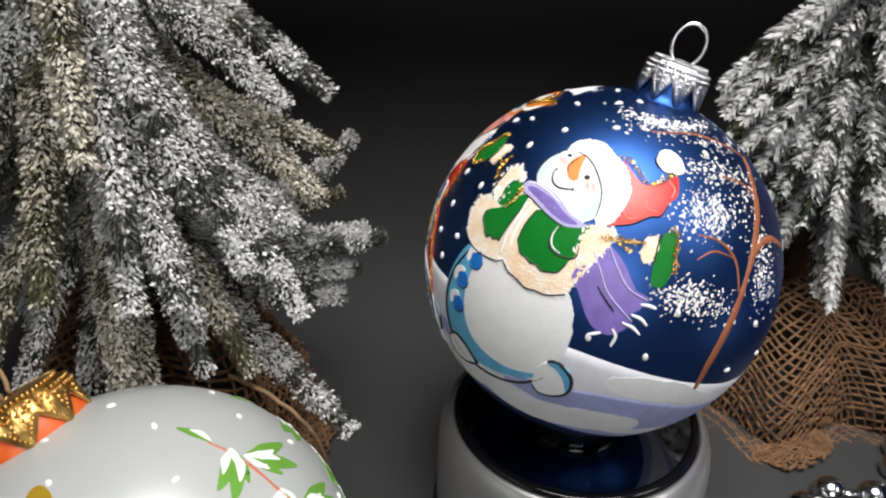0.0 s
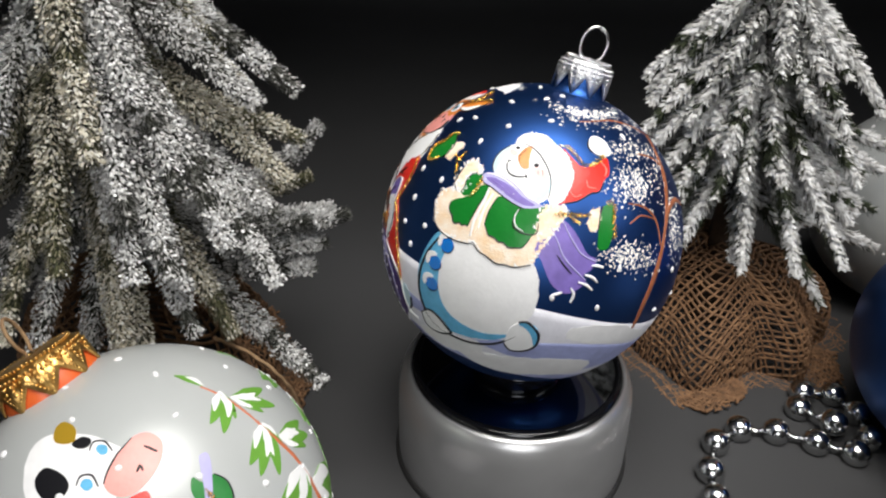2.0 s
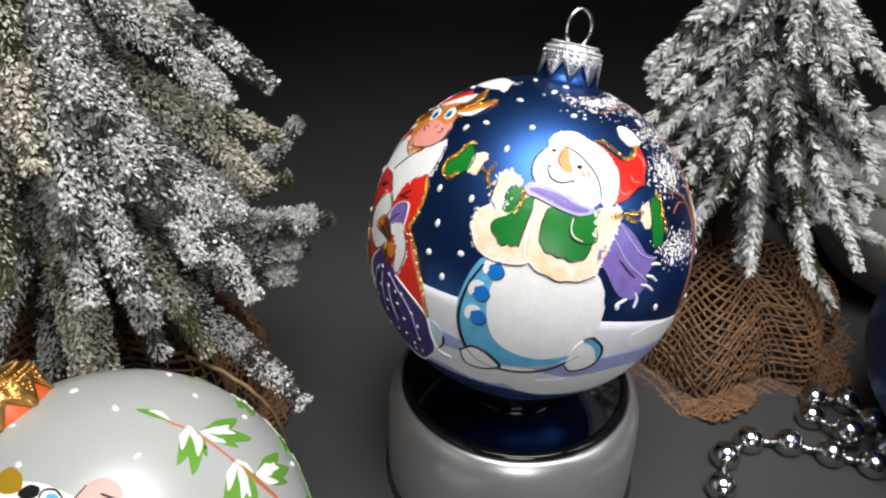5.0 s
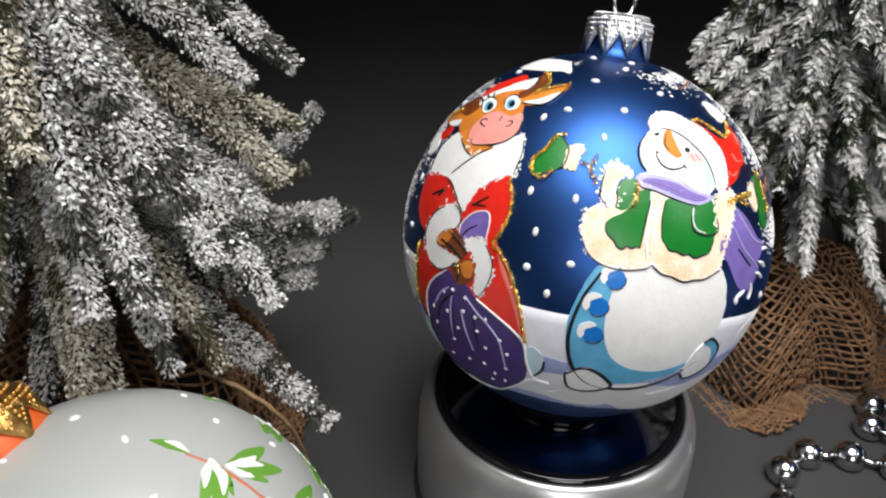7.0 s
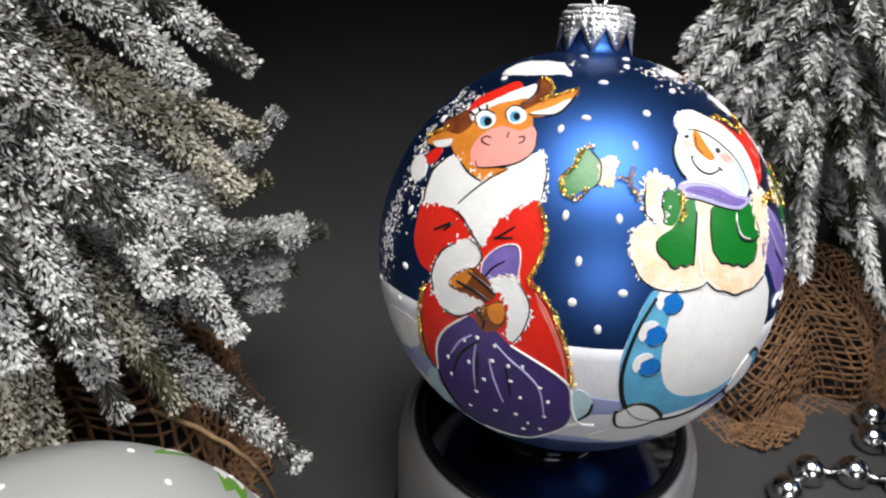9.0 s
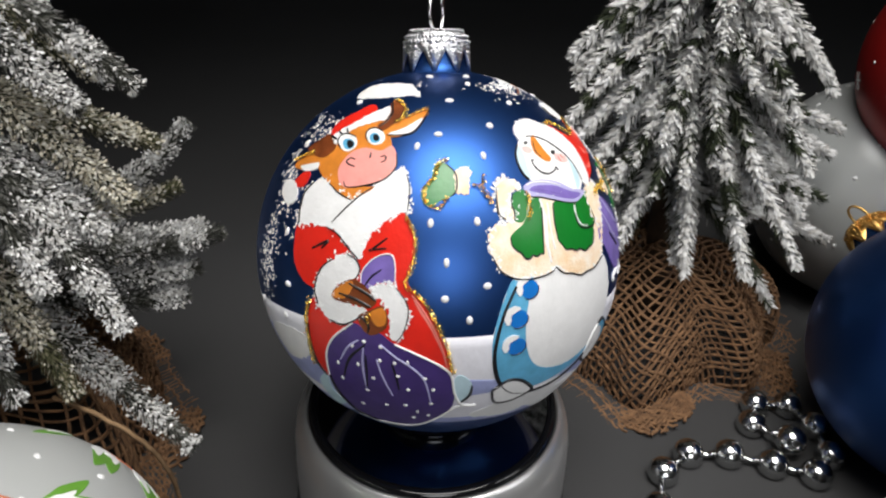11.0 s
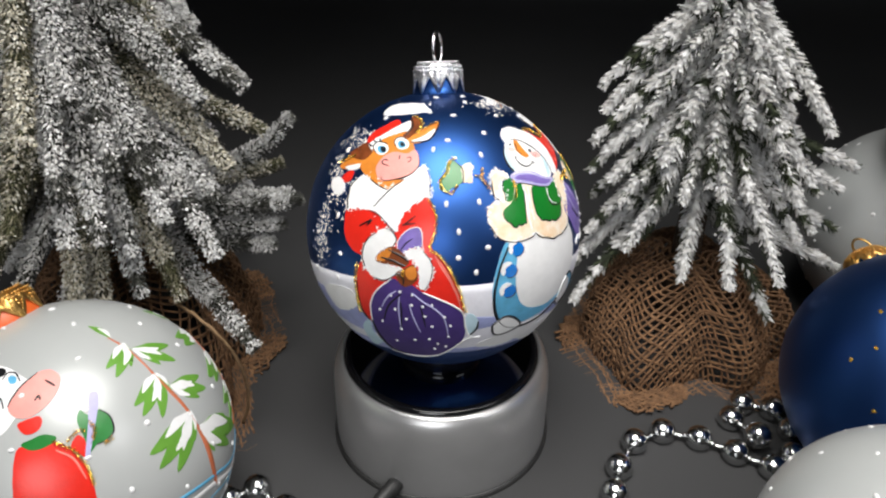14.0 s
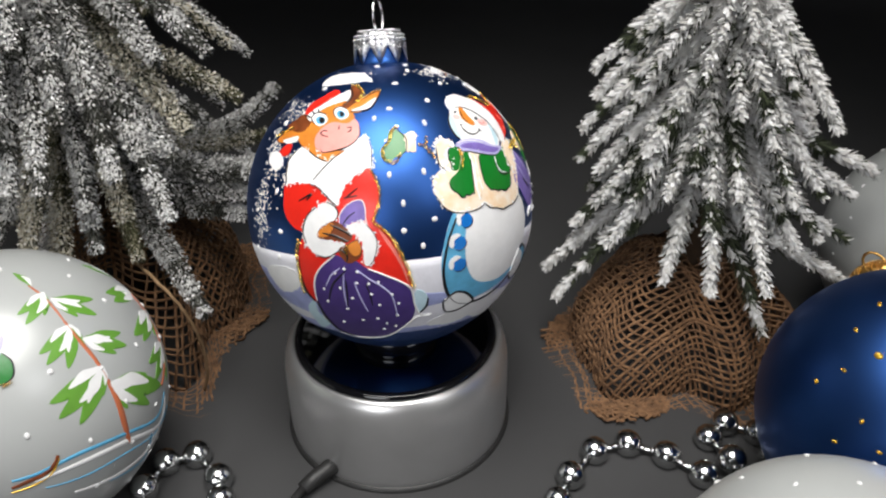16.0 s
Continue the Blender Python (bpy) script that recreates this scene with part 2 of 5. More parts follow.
def bauble(name, m, r, mat, label, neck_dir=None, cap_mat=None, wire_mat=None, ring_turn=0.0, broad=1.0, neck_mat=None):
    """A glass ball on its own Empty at its middle, with a neck, cap and wire ring along neck_dir."""
    thing = empty(name, m, label, "bauble", "glass baubles")
    link("glass", *ball_mesh(r), mat, thing)
    if neck_dir is not None:
        t = axis_turn(neck_dir)
        foot = 0.20 if neck_mat else 0.25
        edge = math.sqrt(1 - (foot * broad) ** 2)
        nk = lathe([(foot * r * broad, (edge - 0.004) * r), (min(foot, 0.208) * r * broad, max(edge + 0.012, 0.985) * r), (0.19 * r * broad, 1.03 * r), (0.18 * r * broad, 1.09 * r), (0.175 * r * broad, 1.14 * r)], 48)
        link("neck", *moved(nk, t), neck_mat or mat, thing)
        cap = scalloped_cap(0.19 * r * broad, 0.19 * r, 9, cap_mat, thing)
        cap.matrix_local = t @ pose(0, 0, (0.975 if neck_mat else 1.01) * r, 0, 0, ring_turn)
        pts = [(0.045 * r, 0, 1.17 * r)] + [(0.085 * r * math.cos(math.radians(-60 + 15 * i)), 0, 1.295 * r + 0.11 * r * math.sin(math.radians(-60 + 15 * i))) for i in range(21)] + [(-0.045 * r, 0, 1.17 * r)]
        link("wire_ring", *moved(tube(pts, 0.011 * r, 8), t @ pose(0, 0, 0, 0, 0, ring_turn)), wire_mat or WIRE, thing)
    return thing


HERO = bauble("painted_bauble", pose(*BALL), RADIUS, BLUE, "blue satin glass bauble painted with a snowman and a cow", (0.1114, 0.3059, 0.9455), CAP_SILVER, ring_turn=60, broad=0.86)
WHITE_FRONT = bauble("pearl_bauble", pose(-0.1077, -0.0751, 0.048), 0.048, PEARL, "pearl white glass bauble painted with a cow, lying on the table", (-0.500, 0.230, 0.835), CAP_GOLD, TWINE, 40, 1.3, NECK_ORANGE)
BLUE_SIDE = bauble("starry_bauble", pose(0.1776, 0.0004, 0.0476), 0.0476, BLUE, "dark blue satin glass bauble with gold dots, lying on the table", (-0.14, 0.93, 0.33), CAP_GOLD, CAP_GOLD)
WHITE_SIDE = bauble("pearl_bauble", pose(0.1462, -0.0855, 0.0440), 0.0440, PEARL, "pearl white glass bauble with raised white dots, lying on the table", (0.8, -0.5, -0.1), CAP_GOLD, CAP_GOLD)
WHITE_BACK = bauble("pearl_bauble", pose(0.2097, 0.1098, 0.0500), 0.0500, PEARL, "pearl white glass bauble lying behind the small tree", (0.8, 0.5, 0.1), CAP_GOLD, CAP_GOLD)
RED_TOP = bauble("red_bauble", pose(0.2250, 0.0840, 0.1150), 0.0480, RED, "red satin glass bauble with white snowflakes, resting on other baubles", (0.7, 0.2, 0.7), CAP_GOLD, CAP_GOLD)


# ---- bead garland ----
def garland(name, points, label):
    thing = empty(name, pose(0, 0, 0), label, "garland")
    first = None
    for p in points:
        if first is None:
            first = link("bead", *ball_mesh(0.0054, 32, 16), CHROME, thing)
            first.location = p
        else:
            b = new("bead", first.data)
            b.parent, b.location = thing, p
    for a, b in zip(points, points[1:]):
        a, b = Vector(a), Vector(b)
        if (b - a).length < 0.03:
            d = (b - a).normalized()
            s = [a + d * 0.0046, (a + b) / 2 + Vector((0, 0, -0.0006)), b - d * 0.0046]
            link("link", *tube(s, lambda q: 0.0009 + 0.0005 * abs(2 * q - 1), 6), CHROME, thing)
    return thing


R_BEADS = [(0.066, -0.062), (0.0695, -0.048), (0.0712, -0.0345), (0.0735, -0.0215), (0.0802, -0.0070), (0.0920, 0.0004), (0.1064, -0.0012), (0.1200, -0.0070), (0.1330, -0.0128), (0.1425, -0.005), (0.1445, 0.009), (0.1395, 0.0205), (0.1272, 0.0225), (0.1212, 0.0124), (0.1290, -0.0002)]
garland("bead_garland", [(x, y + 0.003, 0.0054 + (0.004 if i == 14 else 0)) for i, (x, y) in enumerate(R_BEADS)], "string of shiny silver beads lying in loops on the table")
L_BEADS = [(-0.062, -0.088), (-0.0715, -0.073), (-0.0712, -0.0600), (-0.0622, -0.0533), (-0.0485, -0.0608), (-0.0423, -0.0695), (-0.0435, -0.083), (-0.052, -0.094)]
garland("bead_garland", [(x - 0.001, y + 0.0035, 0.0054) for x, y in L_BEADS], "string of shiny silver beads behind the pearl bauble")


# ---- painting on the baubles ----
def paint(name, color, rough=0.45, wear=0.12):
    dark = tuple(c * (1 - wear) for c in color)
    return textured(name, dark, color, 260, rough, detail=3, bump=0.25, bump_scale=900, distance=0.0003)


WHITE_PAINT = paint("white paint", (0.80, 0.80, 0.80), 0.6, 0.08)
SNOW_PAINT = paint("snow paint", (0.74, 0.74, 0.80), 0.6, 0.08)
LILAC_PAINT = paint("lilac paint", (0.36, 0.40, 0.68), 0.5, 0.2)
CREAM_PAINT = textured("cream paint", (0.78, 0.56, 0.34), (0.84, 0.74, 0.62), 330, 0.7, detail=3, bump=0.5, bump_scale=1500, distance=0.0004)
GREEN_PAINT = paint("green paint", (0.006, 0.17, 0.02), 0.3)
GREEN_LIGHT_PAINT = paint("light green paint", (0.45, 0.65, 0.42))
RED_PAINT = paint("red paint", (0.72, 0.022, 0.012), 0.3)
RED_LIGHT_PAINT = paint("light red paint", (0.85, 0.22, 0.18))
SKY_PAINT = paint("sky blue paint", (0.12, 0.43, 0.68), 0.4, 0.25)
BUTTON_PAINT = paint("button blue paint", (0.01, 0.16, 0.55), 0.25)
PALE_SKY_PAINT = paint("pale blue paint", (0.52, 0.70, 0.78))
VIOLET_PAINT = paint("violet paint", (0.20, 0.14, 0.46), 0.4, 0.25)
VIOLET_LIGHT_PAINT = paint("light violet paint", (0.42, 0.40, 0.66))
PURPLE_PAINT = paint("purple paint", (0.065, 0.035, 0.19), 0.4, 0.2)
ORANGE_PAINT = paint("orange paint", (0.72, 0.24, 0.03), 0.4, 0.25)
CHEEK_PAINT = paint("cheek pink paint", (0.86, 0.50, 0.47), 0.45)
ROSE_PAINT = paint("rose paint", (0.84, 0.33, 0.29), 0.4)
BROWN_PAINT = paint("brown paint", (0.22, 0.055, 0.015), 0.35, 0.5)
BARK_PAINT = paint("copper paint", (0.32, 0.11, 0.05), 0.4, 0.3)
STEM_PAINT = paint("rust paint", (0.50, 0.14, 0.06), 0.4)
LEAF_PAINT = paint("leaf green paint", (0.13, 0.32, 0.04), 0.4)
BLACK_PAINT = paint("black paint", (0.008, 0.008, 0.01), 0.35)
GREY_PAINT = paint("grey paint", (0.25, 0.25, 0.27))
GOLD_PAINT = material("gold paint", (0.75, 0.46, 0.04), 0.3, 0.6)
GLITTER = islands("gold glitter", [(0.35, 0.16, 0.01), (0.70, 0.40, 0.04), (0.95, 0.70, 0.15), (1.0, 0.86, 0.45)], 0.22, Metallic=0.9)
NECK = (0.1114, 0.3059, 0.9455)


def on_ball(lon, lat, r):
    a, b = radians(lon), radians(lat)
    return Vector((r * math.cos(b) * math.sin(a), -r * math.cos(b) * math.cos(a), r * math.sin(b)))


def smooth_loop(pts, closed=True, k=4):
    out, n = [], len(pts)
    for i in range(n if closed else n - 1):
        p = [Vector(pts[(i + j) % n] if closed else pts[min(max(i + j, 0), n - 1)]) for j in (-1, 0, 1, 2)]
        for s in [q / k for q in range(k)]:
            out.append(0.5 * (2 * p[1] + (p[2] - p[0]) * s + (2 * p[0] - 5 * p[1] + 4 * p[2] - p[3]) * s * s + (3 * p[1] - p[0] - 3 * p[2] + p[3]) * s ** 3))
    if not closed:
        out.append(Vector(pts[-1]))
    return out


def skin(layer, r):
    return r + 0.00006 + 0.000035 * layer


def fur(pts, parent, mat, count, spread=1.1, size=0.00034, r=RADIUS, layer=8):
    """Short dabs of thick paint along a line, like the nap of a fur edge."""
    rng = random.Random(count + int(pts[0][0] * 10))
    line = smooth_loop(pts, False, 8)
    verts, faces = [], []
    for _ in range(count):
        i = rng.randrange(len(line) - 1)
        p = line[i].lerp(line[i + 1], rng.random())
        m = max(math.cos(radians(p.y)), 0.25)
        c = on_ball(p.x + rng.gauss(0, spread * 0.5) / m, p.y + rng.gauss(0, spread * 0.5), 1.0)
        e = c.orthogonal().normalized()
        e = (Matrix.Rotation(rng.random() * 6.28, 3, c) @ e)
        g = c.cross(e)
        w = size * rng.uniform(0.6, 1.5)
        k, n = len(verts), 7
        verts.append(c * (skin(layer, r) + w * 0.35))
        for j in range(n):
            z = 2 * math.pi * j / n
            q = w * rng.uniform(0.7, 1.2)
            verts.append(c * skin(layer - 2, r) + q * (1.5 * math.cos(z) * e + 0.8 * math.sin(z) * g))
        faces += [(k, k + 1 + j, k + 1 + (j + 1) % n) for j in range(n)]
    return tagged(link("fur_nap", verts, faces, mat, parent), "dabs of thick paint", kind="stuff")


FUZZY = ("collar", "cuff", "coat_trim", "sleeve_trim", "hat_trim", "pompom", "mitten_cuff", "drift", "snow_branch", "snowman")


def patch(name, mat, layer, pts, parent, r=RADIUS):
    """A raised field of paint with a smooth or furry outline, given in degrees round and up the ball."""
    fuzz = name in FUZZY
    loop = smooth_loop(pts, True, 7 if fuzz else 4)
    if fuzz:
        rng = random.Random(int(pts[0][0] * 10) + len(pts))
        size = 0.12 if name in ("snowman", "pompom") else 0.30
        loop = [p + Vector((rng.gauss(0, size), rng.gauss(0, size * 0.9))) for p in loop]
    mid = sum(p.y for p in loop) / len(loop)
    k = math.cos(radians(mid))
    flat = [Vector((p.x * k, p.y)) for p in loop]
    n = len(flat)
    step = 1.6
    x0, x1 = min(p.x for p in flat), max(p.x for p in flat)
    y0, y1 = min(p.y for p in flat), max(p.y for p in flat)
    pts2 = list(flat)
    for i in range(int((x1 - x0) / step) + 1):
        for j in range(int((y1 - y0) / step) + 1):
            pts2.append(Vector((x0 + (i + 0.5 + 0.25 * (j % 2)) * step, y0 + (j + 0.5) * step)))
    v, _, f, _, _, _ = geometry.delaunay_2d_cdt(pts2, [(i, (i + 1) % n) for i in range(n)], [], 1, 1e-4)
    f = [tuple(q) for q in f]
    edges = {}
    for q in f:
        for a, b in zip(q, q[1:] + q[:1]):
            edges[(a, b)] = edges.get((a, b), 0) + 1
    rim = [(a, b) for a, b in edges if (b, a) not in edges]
    top = [on_ball(p.x / k, p.y, skin(layer, r)) for p in v]
    low = {}
    for a, b in rim:
        for q in (a, b):
            if q not in low:
                low[q] = len(top)
                top.append(on_ball(v[q].x / k, v[q].y, skin(layer, r)))
                top.append(on_ball(v[q].x / k, v[q].y, r - 0.0001))
    f += [(low[b], low[a], low[a] + 1, low[b] + 1) for a, b in rim]
    if name in ('collar', 'cuff', 'coat_trim', 'sleeve_trim'):
        fur([tuple(p) for p in loop[::3]] + [tuple(loop[0])], parent, WHITE_PAINT, int(n * 1.1), 0.9, 0.00026, r=r, layer=layer + 2)
    return link(name, top, f, mat, parent)


def stroke(name, mat, layer, width, pts, parent, r=RADIUS, taper=0.55):
    """A brush line, thinner at its ends, standing a little proud of the paint below."""
    line = smooth_loop(pts, False, 5)
    n = len(line)
    verts, faces = [], []
    at = [on_ball(p.x, p.y, 1.0) for p in line]
    for i, p in enumerate(at):
        d = (at[min(i + 1, n - 1)] - at[max(i - 1, 0)]).normalized()
        side = d.cross(p)
        s = i / (n - 1)
        w = width * (2.1 if mat is BLACK_PAINT else 1.0) / 2 * (taper + (1 - taper) * math.sin(math.pi * min(max(s, 0.04), 0.96)))
        h = skin(layer, r)
        verts += [p * (r - 0.0001) - side * w, p * h - side * w * 0.7, p * (h + min(w * 0.3, 0.0001)), p * h + side * w * 0.7, p * (r - 0.0001) + side * w]
    for i in range(n - 1):
        for j in range(4):
            a = i * 5 + j
            faces.append((a, a + 1, a + 6, a + 5))
    return link(name, verts, faces, mat, parent)


def glitter(pts, parent, r=RADIUS, width=0.0016):
    """A line of gold glitter grains."""
    rng = random.Random(len(pts) + int(pts[0][0] * 10))
    line = smooth_loop(pts, False, 12)
    verts, faces = [], []
    for a, b in zip(line, line[1:]):
        run = (on_ball(*a, r) - on_ball(*b, r)).length
        for _ in range(max(2, int(run / 0.000045))):
            p = a.lerp(b, rng.random())
            m = math.cos(radians(p.y))
            q = Vector((p.x + rng.gauss(0, 0.36) * width / r * 57 / max(m, 0.2) * 0.5, p.y + rng.gauss(0, 0.36) * width / r * 57 * 0.5))
            c = on_ball(*q, r + 0.0005 + rng.random() * 0.0002)
            s = rng.uniform(0.00010, 0.00022)
            t = Euler((rng.random() * 6, rng.random() * 6, rng.random() * 6)).to_matrix()
            k = len(verts)
            verts += [c + t @ (Vector(o) * s) for o in ((1, 0, 0), (-1, 0, 0), (0, 1, 0), (0, -1, 0), (0, 0, 1), (0, 0, -1))]
            faces += [(k, k + 2, k + 4), (k + 2, k + 1, k + 4), (k + 1, k + 3, k + 4), (k + 3, k, k + 4), (k + 2, k, k + 5), (k + 1, k + 2, k + 5), (k + 3, k + 1, k + 5), (k, k + 3, k + 5)]
    return tagged(link("gold_glitter", verts, faces, GLITTER, parent, smooth=False), "gold glitter grains", kind="stuff")


DOME = {}


def snow_dot(spot, size, parent, layer=0, r=RADIUS, mat=None):
    """A small raised drop of white paint."""
    mat = mat or WHITE_PAINT
    key = (mat.name,)
    if key not in DOME:
        v, f = lathe([(1.0, -0.15), (0.97, 0.12), (0.8, 0.4), (0.5, 0.58), (0.2, 0.66), (0.0, 0.67)], 14)
        ob = link("dot", v, f, mat, parent)
        DOME[key] = ob.data
    else:
        ob = new("dot", DOME[key])
        ob.parent = parent
    c = on_ball(*spot, skin(layer, r) - 0.00004)
    j = 1 + 0.25 * math.sin(spot[0] * 7 + spot[1] * 3)
    ob.matrix_local = Matrix.Translation(c) @ axis_turn(c) @ Matrix.Diagonal((size * j, size * (2 - j), size * 0.8, 1))
    return ob


def splatter(at, across, along, count, r=RADIUS, parent=None):
    """Dabs of white paint scattered like snow on boughs."""
    rng = random.Random(count + int(at[0]))
    verts, faces = [], []
    for _ in range(int(count * 2.2)):
        a, b = rng.gauss(0, 0.42), rng.gauss(0, 0.42)
        lon, lat = at[0] + across[0] * a + along[0] * b, at[1] + across[1] * a + along[1] * b
        if lat > 84:
            continue
        c = on_ball(lon, lat, 1.0)
        e = c.orthogonal().normalized()
        g = c.cross(e)
        s = rng.uniform(0.00012, 0.00042) * (1.3 if rng.random() < 0.2 else 1)
        k, n = len(verts), 7
        turn = rng.random() * 6
        verts.append(c * skin(3, r))
        for i in range(n):
            w = s * rng.uniform(0.5, 1.4)
            z = turn + 2 * math.pi * i / n
            verts.append(c * (r + 0.00004) + w * (math.cos(z) * e + 0.8 * math.sin(z) * g))
        faces += [(k, k + 1 + i, k + 1 + (i + 1) % n) for i in range(n)]
    return tagged(link("snow_splatter", verts, faces, WHITE_PAINT, parent or HERO, smooth=False), "dabs of white paint", kind="stuff")


def tuft(base, tips, parent, r):
    """A spray of brush leaves, green with white laid over."""
    for i, t in enumerate(tips):
        b, t = Vector(base), Vector(t)
        k = math.cos(radians((b.y + t.y) / 2))
        d = Vector(((t.x - b.x) * k, t.y - b.y))
        n = Vector((-d.y / k, d.x)) * 0.135
        for mat, layer, f, g, w in ((LEAF_PAINT, 2, 0.0, 1.0, 1.0), (WHITE_PAINT, 4, 0.0, 0.66, 0.6)):
            o = Vector((0, 0)) if mat is LEAF_PAINT else n * 0.35 * (1 if i % 2 else -1)
            a, e = b.lerp(t, f) + o * 0.2, b.lerp(t, g) + o
            m = a.lerp(e, 0.55) + o
            patch("leaf", mat, layer, [tuple(a), tuple(a.lerp(m, 0.5) + n * w * 0.7), tuple(m + n * w), tuple(e), tuple(m - n * w), tuple(a.lerp(m, 0.5) - n * w * 0.7)], parent, r)


def snow_ground():
    """Bands of painted snow round the lower half of the ball, square to its neck."""
    turn = axis_turn(NECK)
    bands = [("snow_field", SNOW_PAINT, 0, lambda a: -9 + 1.2 * math.sin(3 * a), lambda a: -47),
             ("snow_hollow", LILAC_PAINT, 1, lambda a: -22 + 4 * math.sin(2 * a + 1) + 1.5 * math.sin(5 * a), lambda a: -33 + 3 * math.sin(3 * a + 2)),
             ("snow_hollow", LILAC_PAINT, 1, lambda a: -41 + 1.5 * math.sin(3 * a), lambda a: -46)]
    for name, mat, layer, top, low in bands:
        n, m = 160, 12
        verts, faces = [], []
        for j in range(m + 1):
            for i in range(n):
                a = 2 * math.pi * i / n
                s = max(j - 1, 0) / (m - 1)
                b = radians(top(a) + (low(a) - top(a)) * s + (0.12 if j == 0 else 0))
                h = skin(layer, RADIUS) if 0 < j < m else RADIUS - 0.00005
                verts.append(turn @ Vector((h * math.cos(b) * math.cos(a), h * math.cos(b) * math.sin(a), h * math.sin(b))))
        for j in range(m):
            for i in range(n):
                k = (i + 1) % n
                faces.append((j * n + i, (j + 1) * n + i, (j + 1) * n + k, j * n + k))
        link(name, verts, faces, mat, HERO)


snow_ground()
SNOWMAN = patch("snowman", WHITE_PAINT, 2, [(-5.1, 23.2), (-9.0, 16.7), (-11.3, 8.9), (-11.6, 2.3), (-9.9, -5.2), (-5.8, -10.7), (1.4, -13.3), (10.0, -13.7), (19.1, -11.7), (26.3, -6.9), (30.6, -1.1), (33.0, 5.9), (33.1, 12.9), (31.5, 18.2), (27.1, 21.4), (14.5, 23.4), (1.3, 25.9)], HERO)
patch("coat_trim", CREAM_PAINT, 4, [(-6.8, 37.8), (-9.7, 36.8), (-11.3, 33.6), (-10.8, 29.7), (-8.7, 25.9), (-5.0, 23.5), (0.2, 22.3), (6.6, 22.4), (9.1, 23.4), (11.7, 20.9), (18.3, 18.1), (24.9, 17.6), (30.3, 18.8), (33.0, 23.0), (35.9, 28.0), (34.7, 37.2), (11.7, 42.4), (5.8, 43.6), (-2.7, 38.1)], SNOWMAN)
patch("coat", GREEN_PAINT, 5, [(-4.2, 33.8), (-4.2, 31.7), (-2.9, 30.2), (-1.7, 29.4), (-0.7, 27.9), (0.7, 27.4), (2.0, 28.1), (3.3, 27.5), (4.7, 28.0), (5.7, 27.6), (6.8, 31.6), (8.3, 36.0), (10.7, 41.1), (7.3, 42.1), (4.5, 39.7), (1.1, 36.6), (-2.5, 35.1)], SNOWMAN)
patch("coat", GREEN_PAINT, 5, [(15.1, 39.2), (12.9, 34.8), (12.1, 29.8), (13.3, 28.0), (14.4, 26.5), (16.5, 26.0), (18.4, 24.9), (20.1, 24.9), (22.1, 23.6), (24.6, 23.8), (27.0, 24.2), (29.3, 27.1), (30.7, 28.8), (31.9, 32.9), (33.7, 36.3), (26.4, 36.7), (20.3, 38.6)], SNOWMAN)
patch("sleeve_trim", CREAM_PAINT, 5, [(-5.3, 47.1), (-6.4, 43.4), (-6.6, 40.1), (-4.7, 38.5), (-2.2, 38.1), (-1.0, 40.0), (-1.8, 42.4), (-0.3, 44.6), (4.5, 45.8), (3.8, 47.6), (-0.2, 49.2), (-3.2, 49.1)], SNOWMAN)
patch("sleeve", GREEN_PAINT, 6, [(0.5, 44.6), (-1.2, 42.4), (-1.0, 39.7), (-1.7, 37.7), (1.2, 37.0), (4.1, 39.7), (6.1, 42.9), (5.3, 45.0)], SNOWMAN)
patch("sleeve", GREEN_PAINT, 6, [(25.2, 36.6), (22.9, 33.6), (23.0, 30.4), (27.0, 28.5), (31.4, 28.8), (32.0, 32.1), (34.8, 36.9), (29.6, 36.8)], SNOWMAN)
patch("cuff", CREAM_PAINT, 7, [(36.1, 38.4), (33.2, 36.1), (31.6, 31.5), (32.0, 28.0), (35.6, 27.3), (39.5, 31.3), (43.0, 35.5), (41.1, 37.7)], SNOWMAN)
patch("head", WHITE_PAINT, 5, [(14.3, 57.7), (10.0, 55.2), (8.1, 52.2), (8.3, 49.0), (10.5, 46.7), (16.5, 44.5), (23.3, 41.0), (30.3, 38.4), (35.6, 40.0), (38.6, 43.9), (39.4, 48.6), (36.5, 53.2), (30.1, 57.0), (22.5, 59.4)], SNOWMAN)
patch("face_shade", PALE_SKY_PAINT, 6, [(13.8, 56.9), (10.1, 54.8), (8.2, 51.6), (8.8, 48.5), (11.1, 47.2), (11.5, 50.2), (13.3, 53.3), (14.0, 55.3)], SNOWMAN)
patch("face_shade", PALE_SKY_PAINT, 6, [(37.4, 48.3), (37.4, 45.5), (36.6, 42.5), (33.3, 39.8), (30.2, 39.0), (31.7, 41.7), (34.5, 44.9)], SNOWMAN)
patch("hat_trim", WHITE_PAINT, 7, [(16.7, 58.6), (17.9, 61.5), (23.1, 63.5), (30.6, 63.8), (37.3, 62.1), (42.0, 59.1), (45.6, 56.6), (48.0, 53.1), (48.3, 49.0), (47.1, 45.1), (44.2, 41.5), (41.1, 38.9), (37.2, 38.0), (35.8, 40.1), (37.0, 44.3), (36.4, 49.0), (33.2, 53.8), (28.5, 57.1), (22.5, 58.5)], SNOWMAN)
patch("hat", RED_PAINT, 6, [(46.0, 57.5), (50.4, 52.7), (54.3, 49.8), (62.6, 50.1), (69.2, 51.4), (68.2, 48.3), (65.9, 45.5), (62.1, 44.1), (58.2, 41.2), (54.7, 41.1), (52.2, 40.5), (47.8, 39.1), (41.5, 38.3), (38.7, 38.3), (44.2, 41.5), (46.8, 45.1), (47.7, 49.0), (47.0, 53.2)], SNOWMAN)
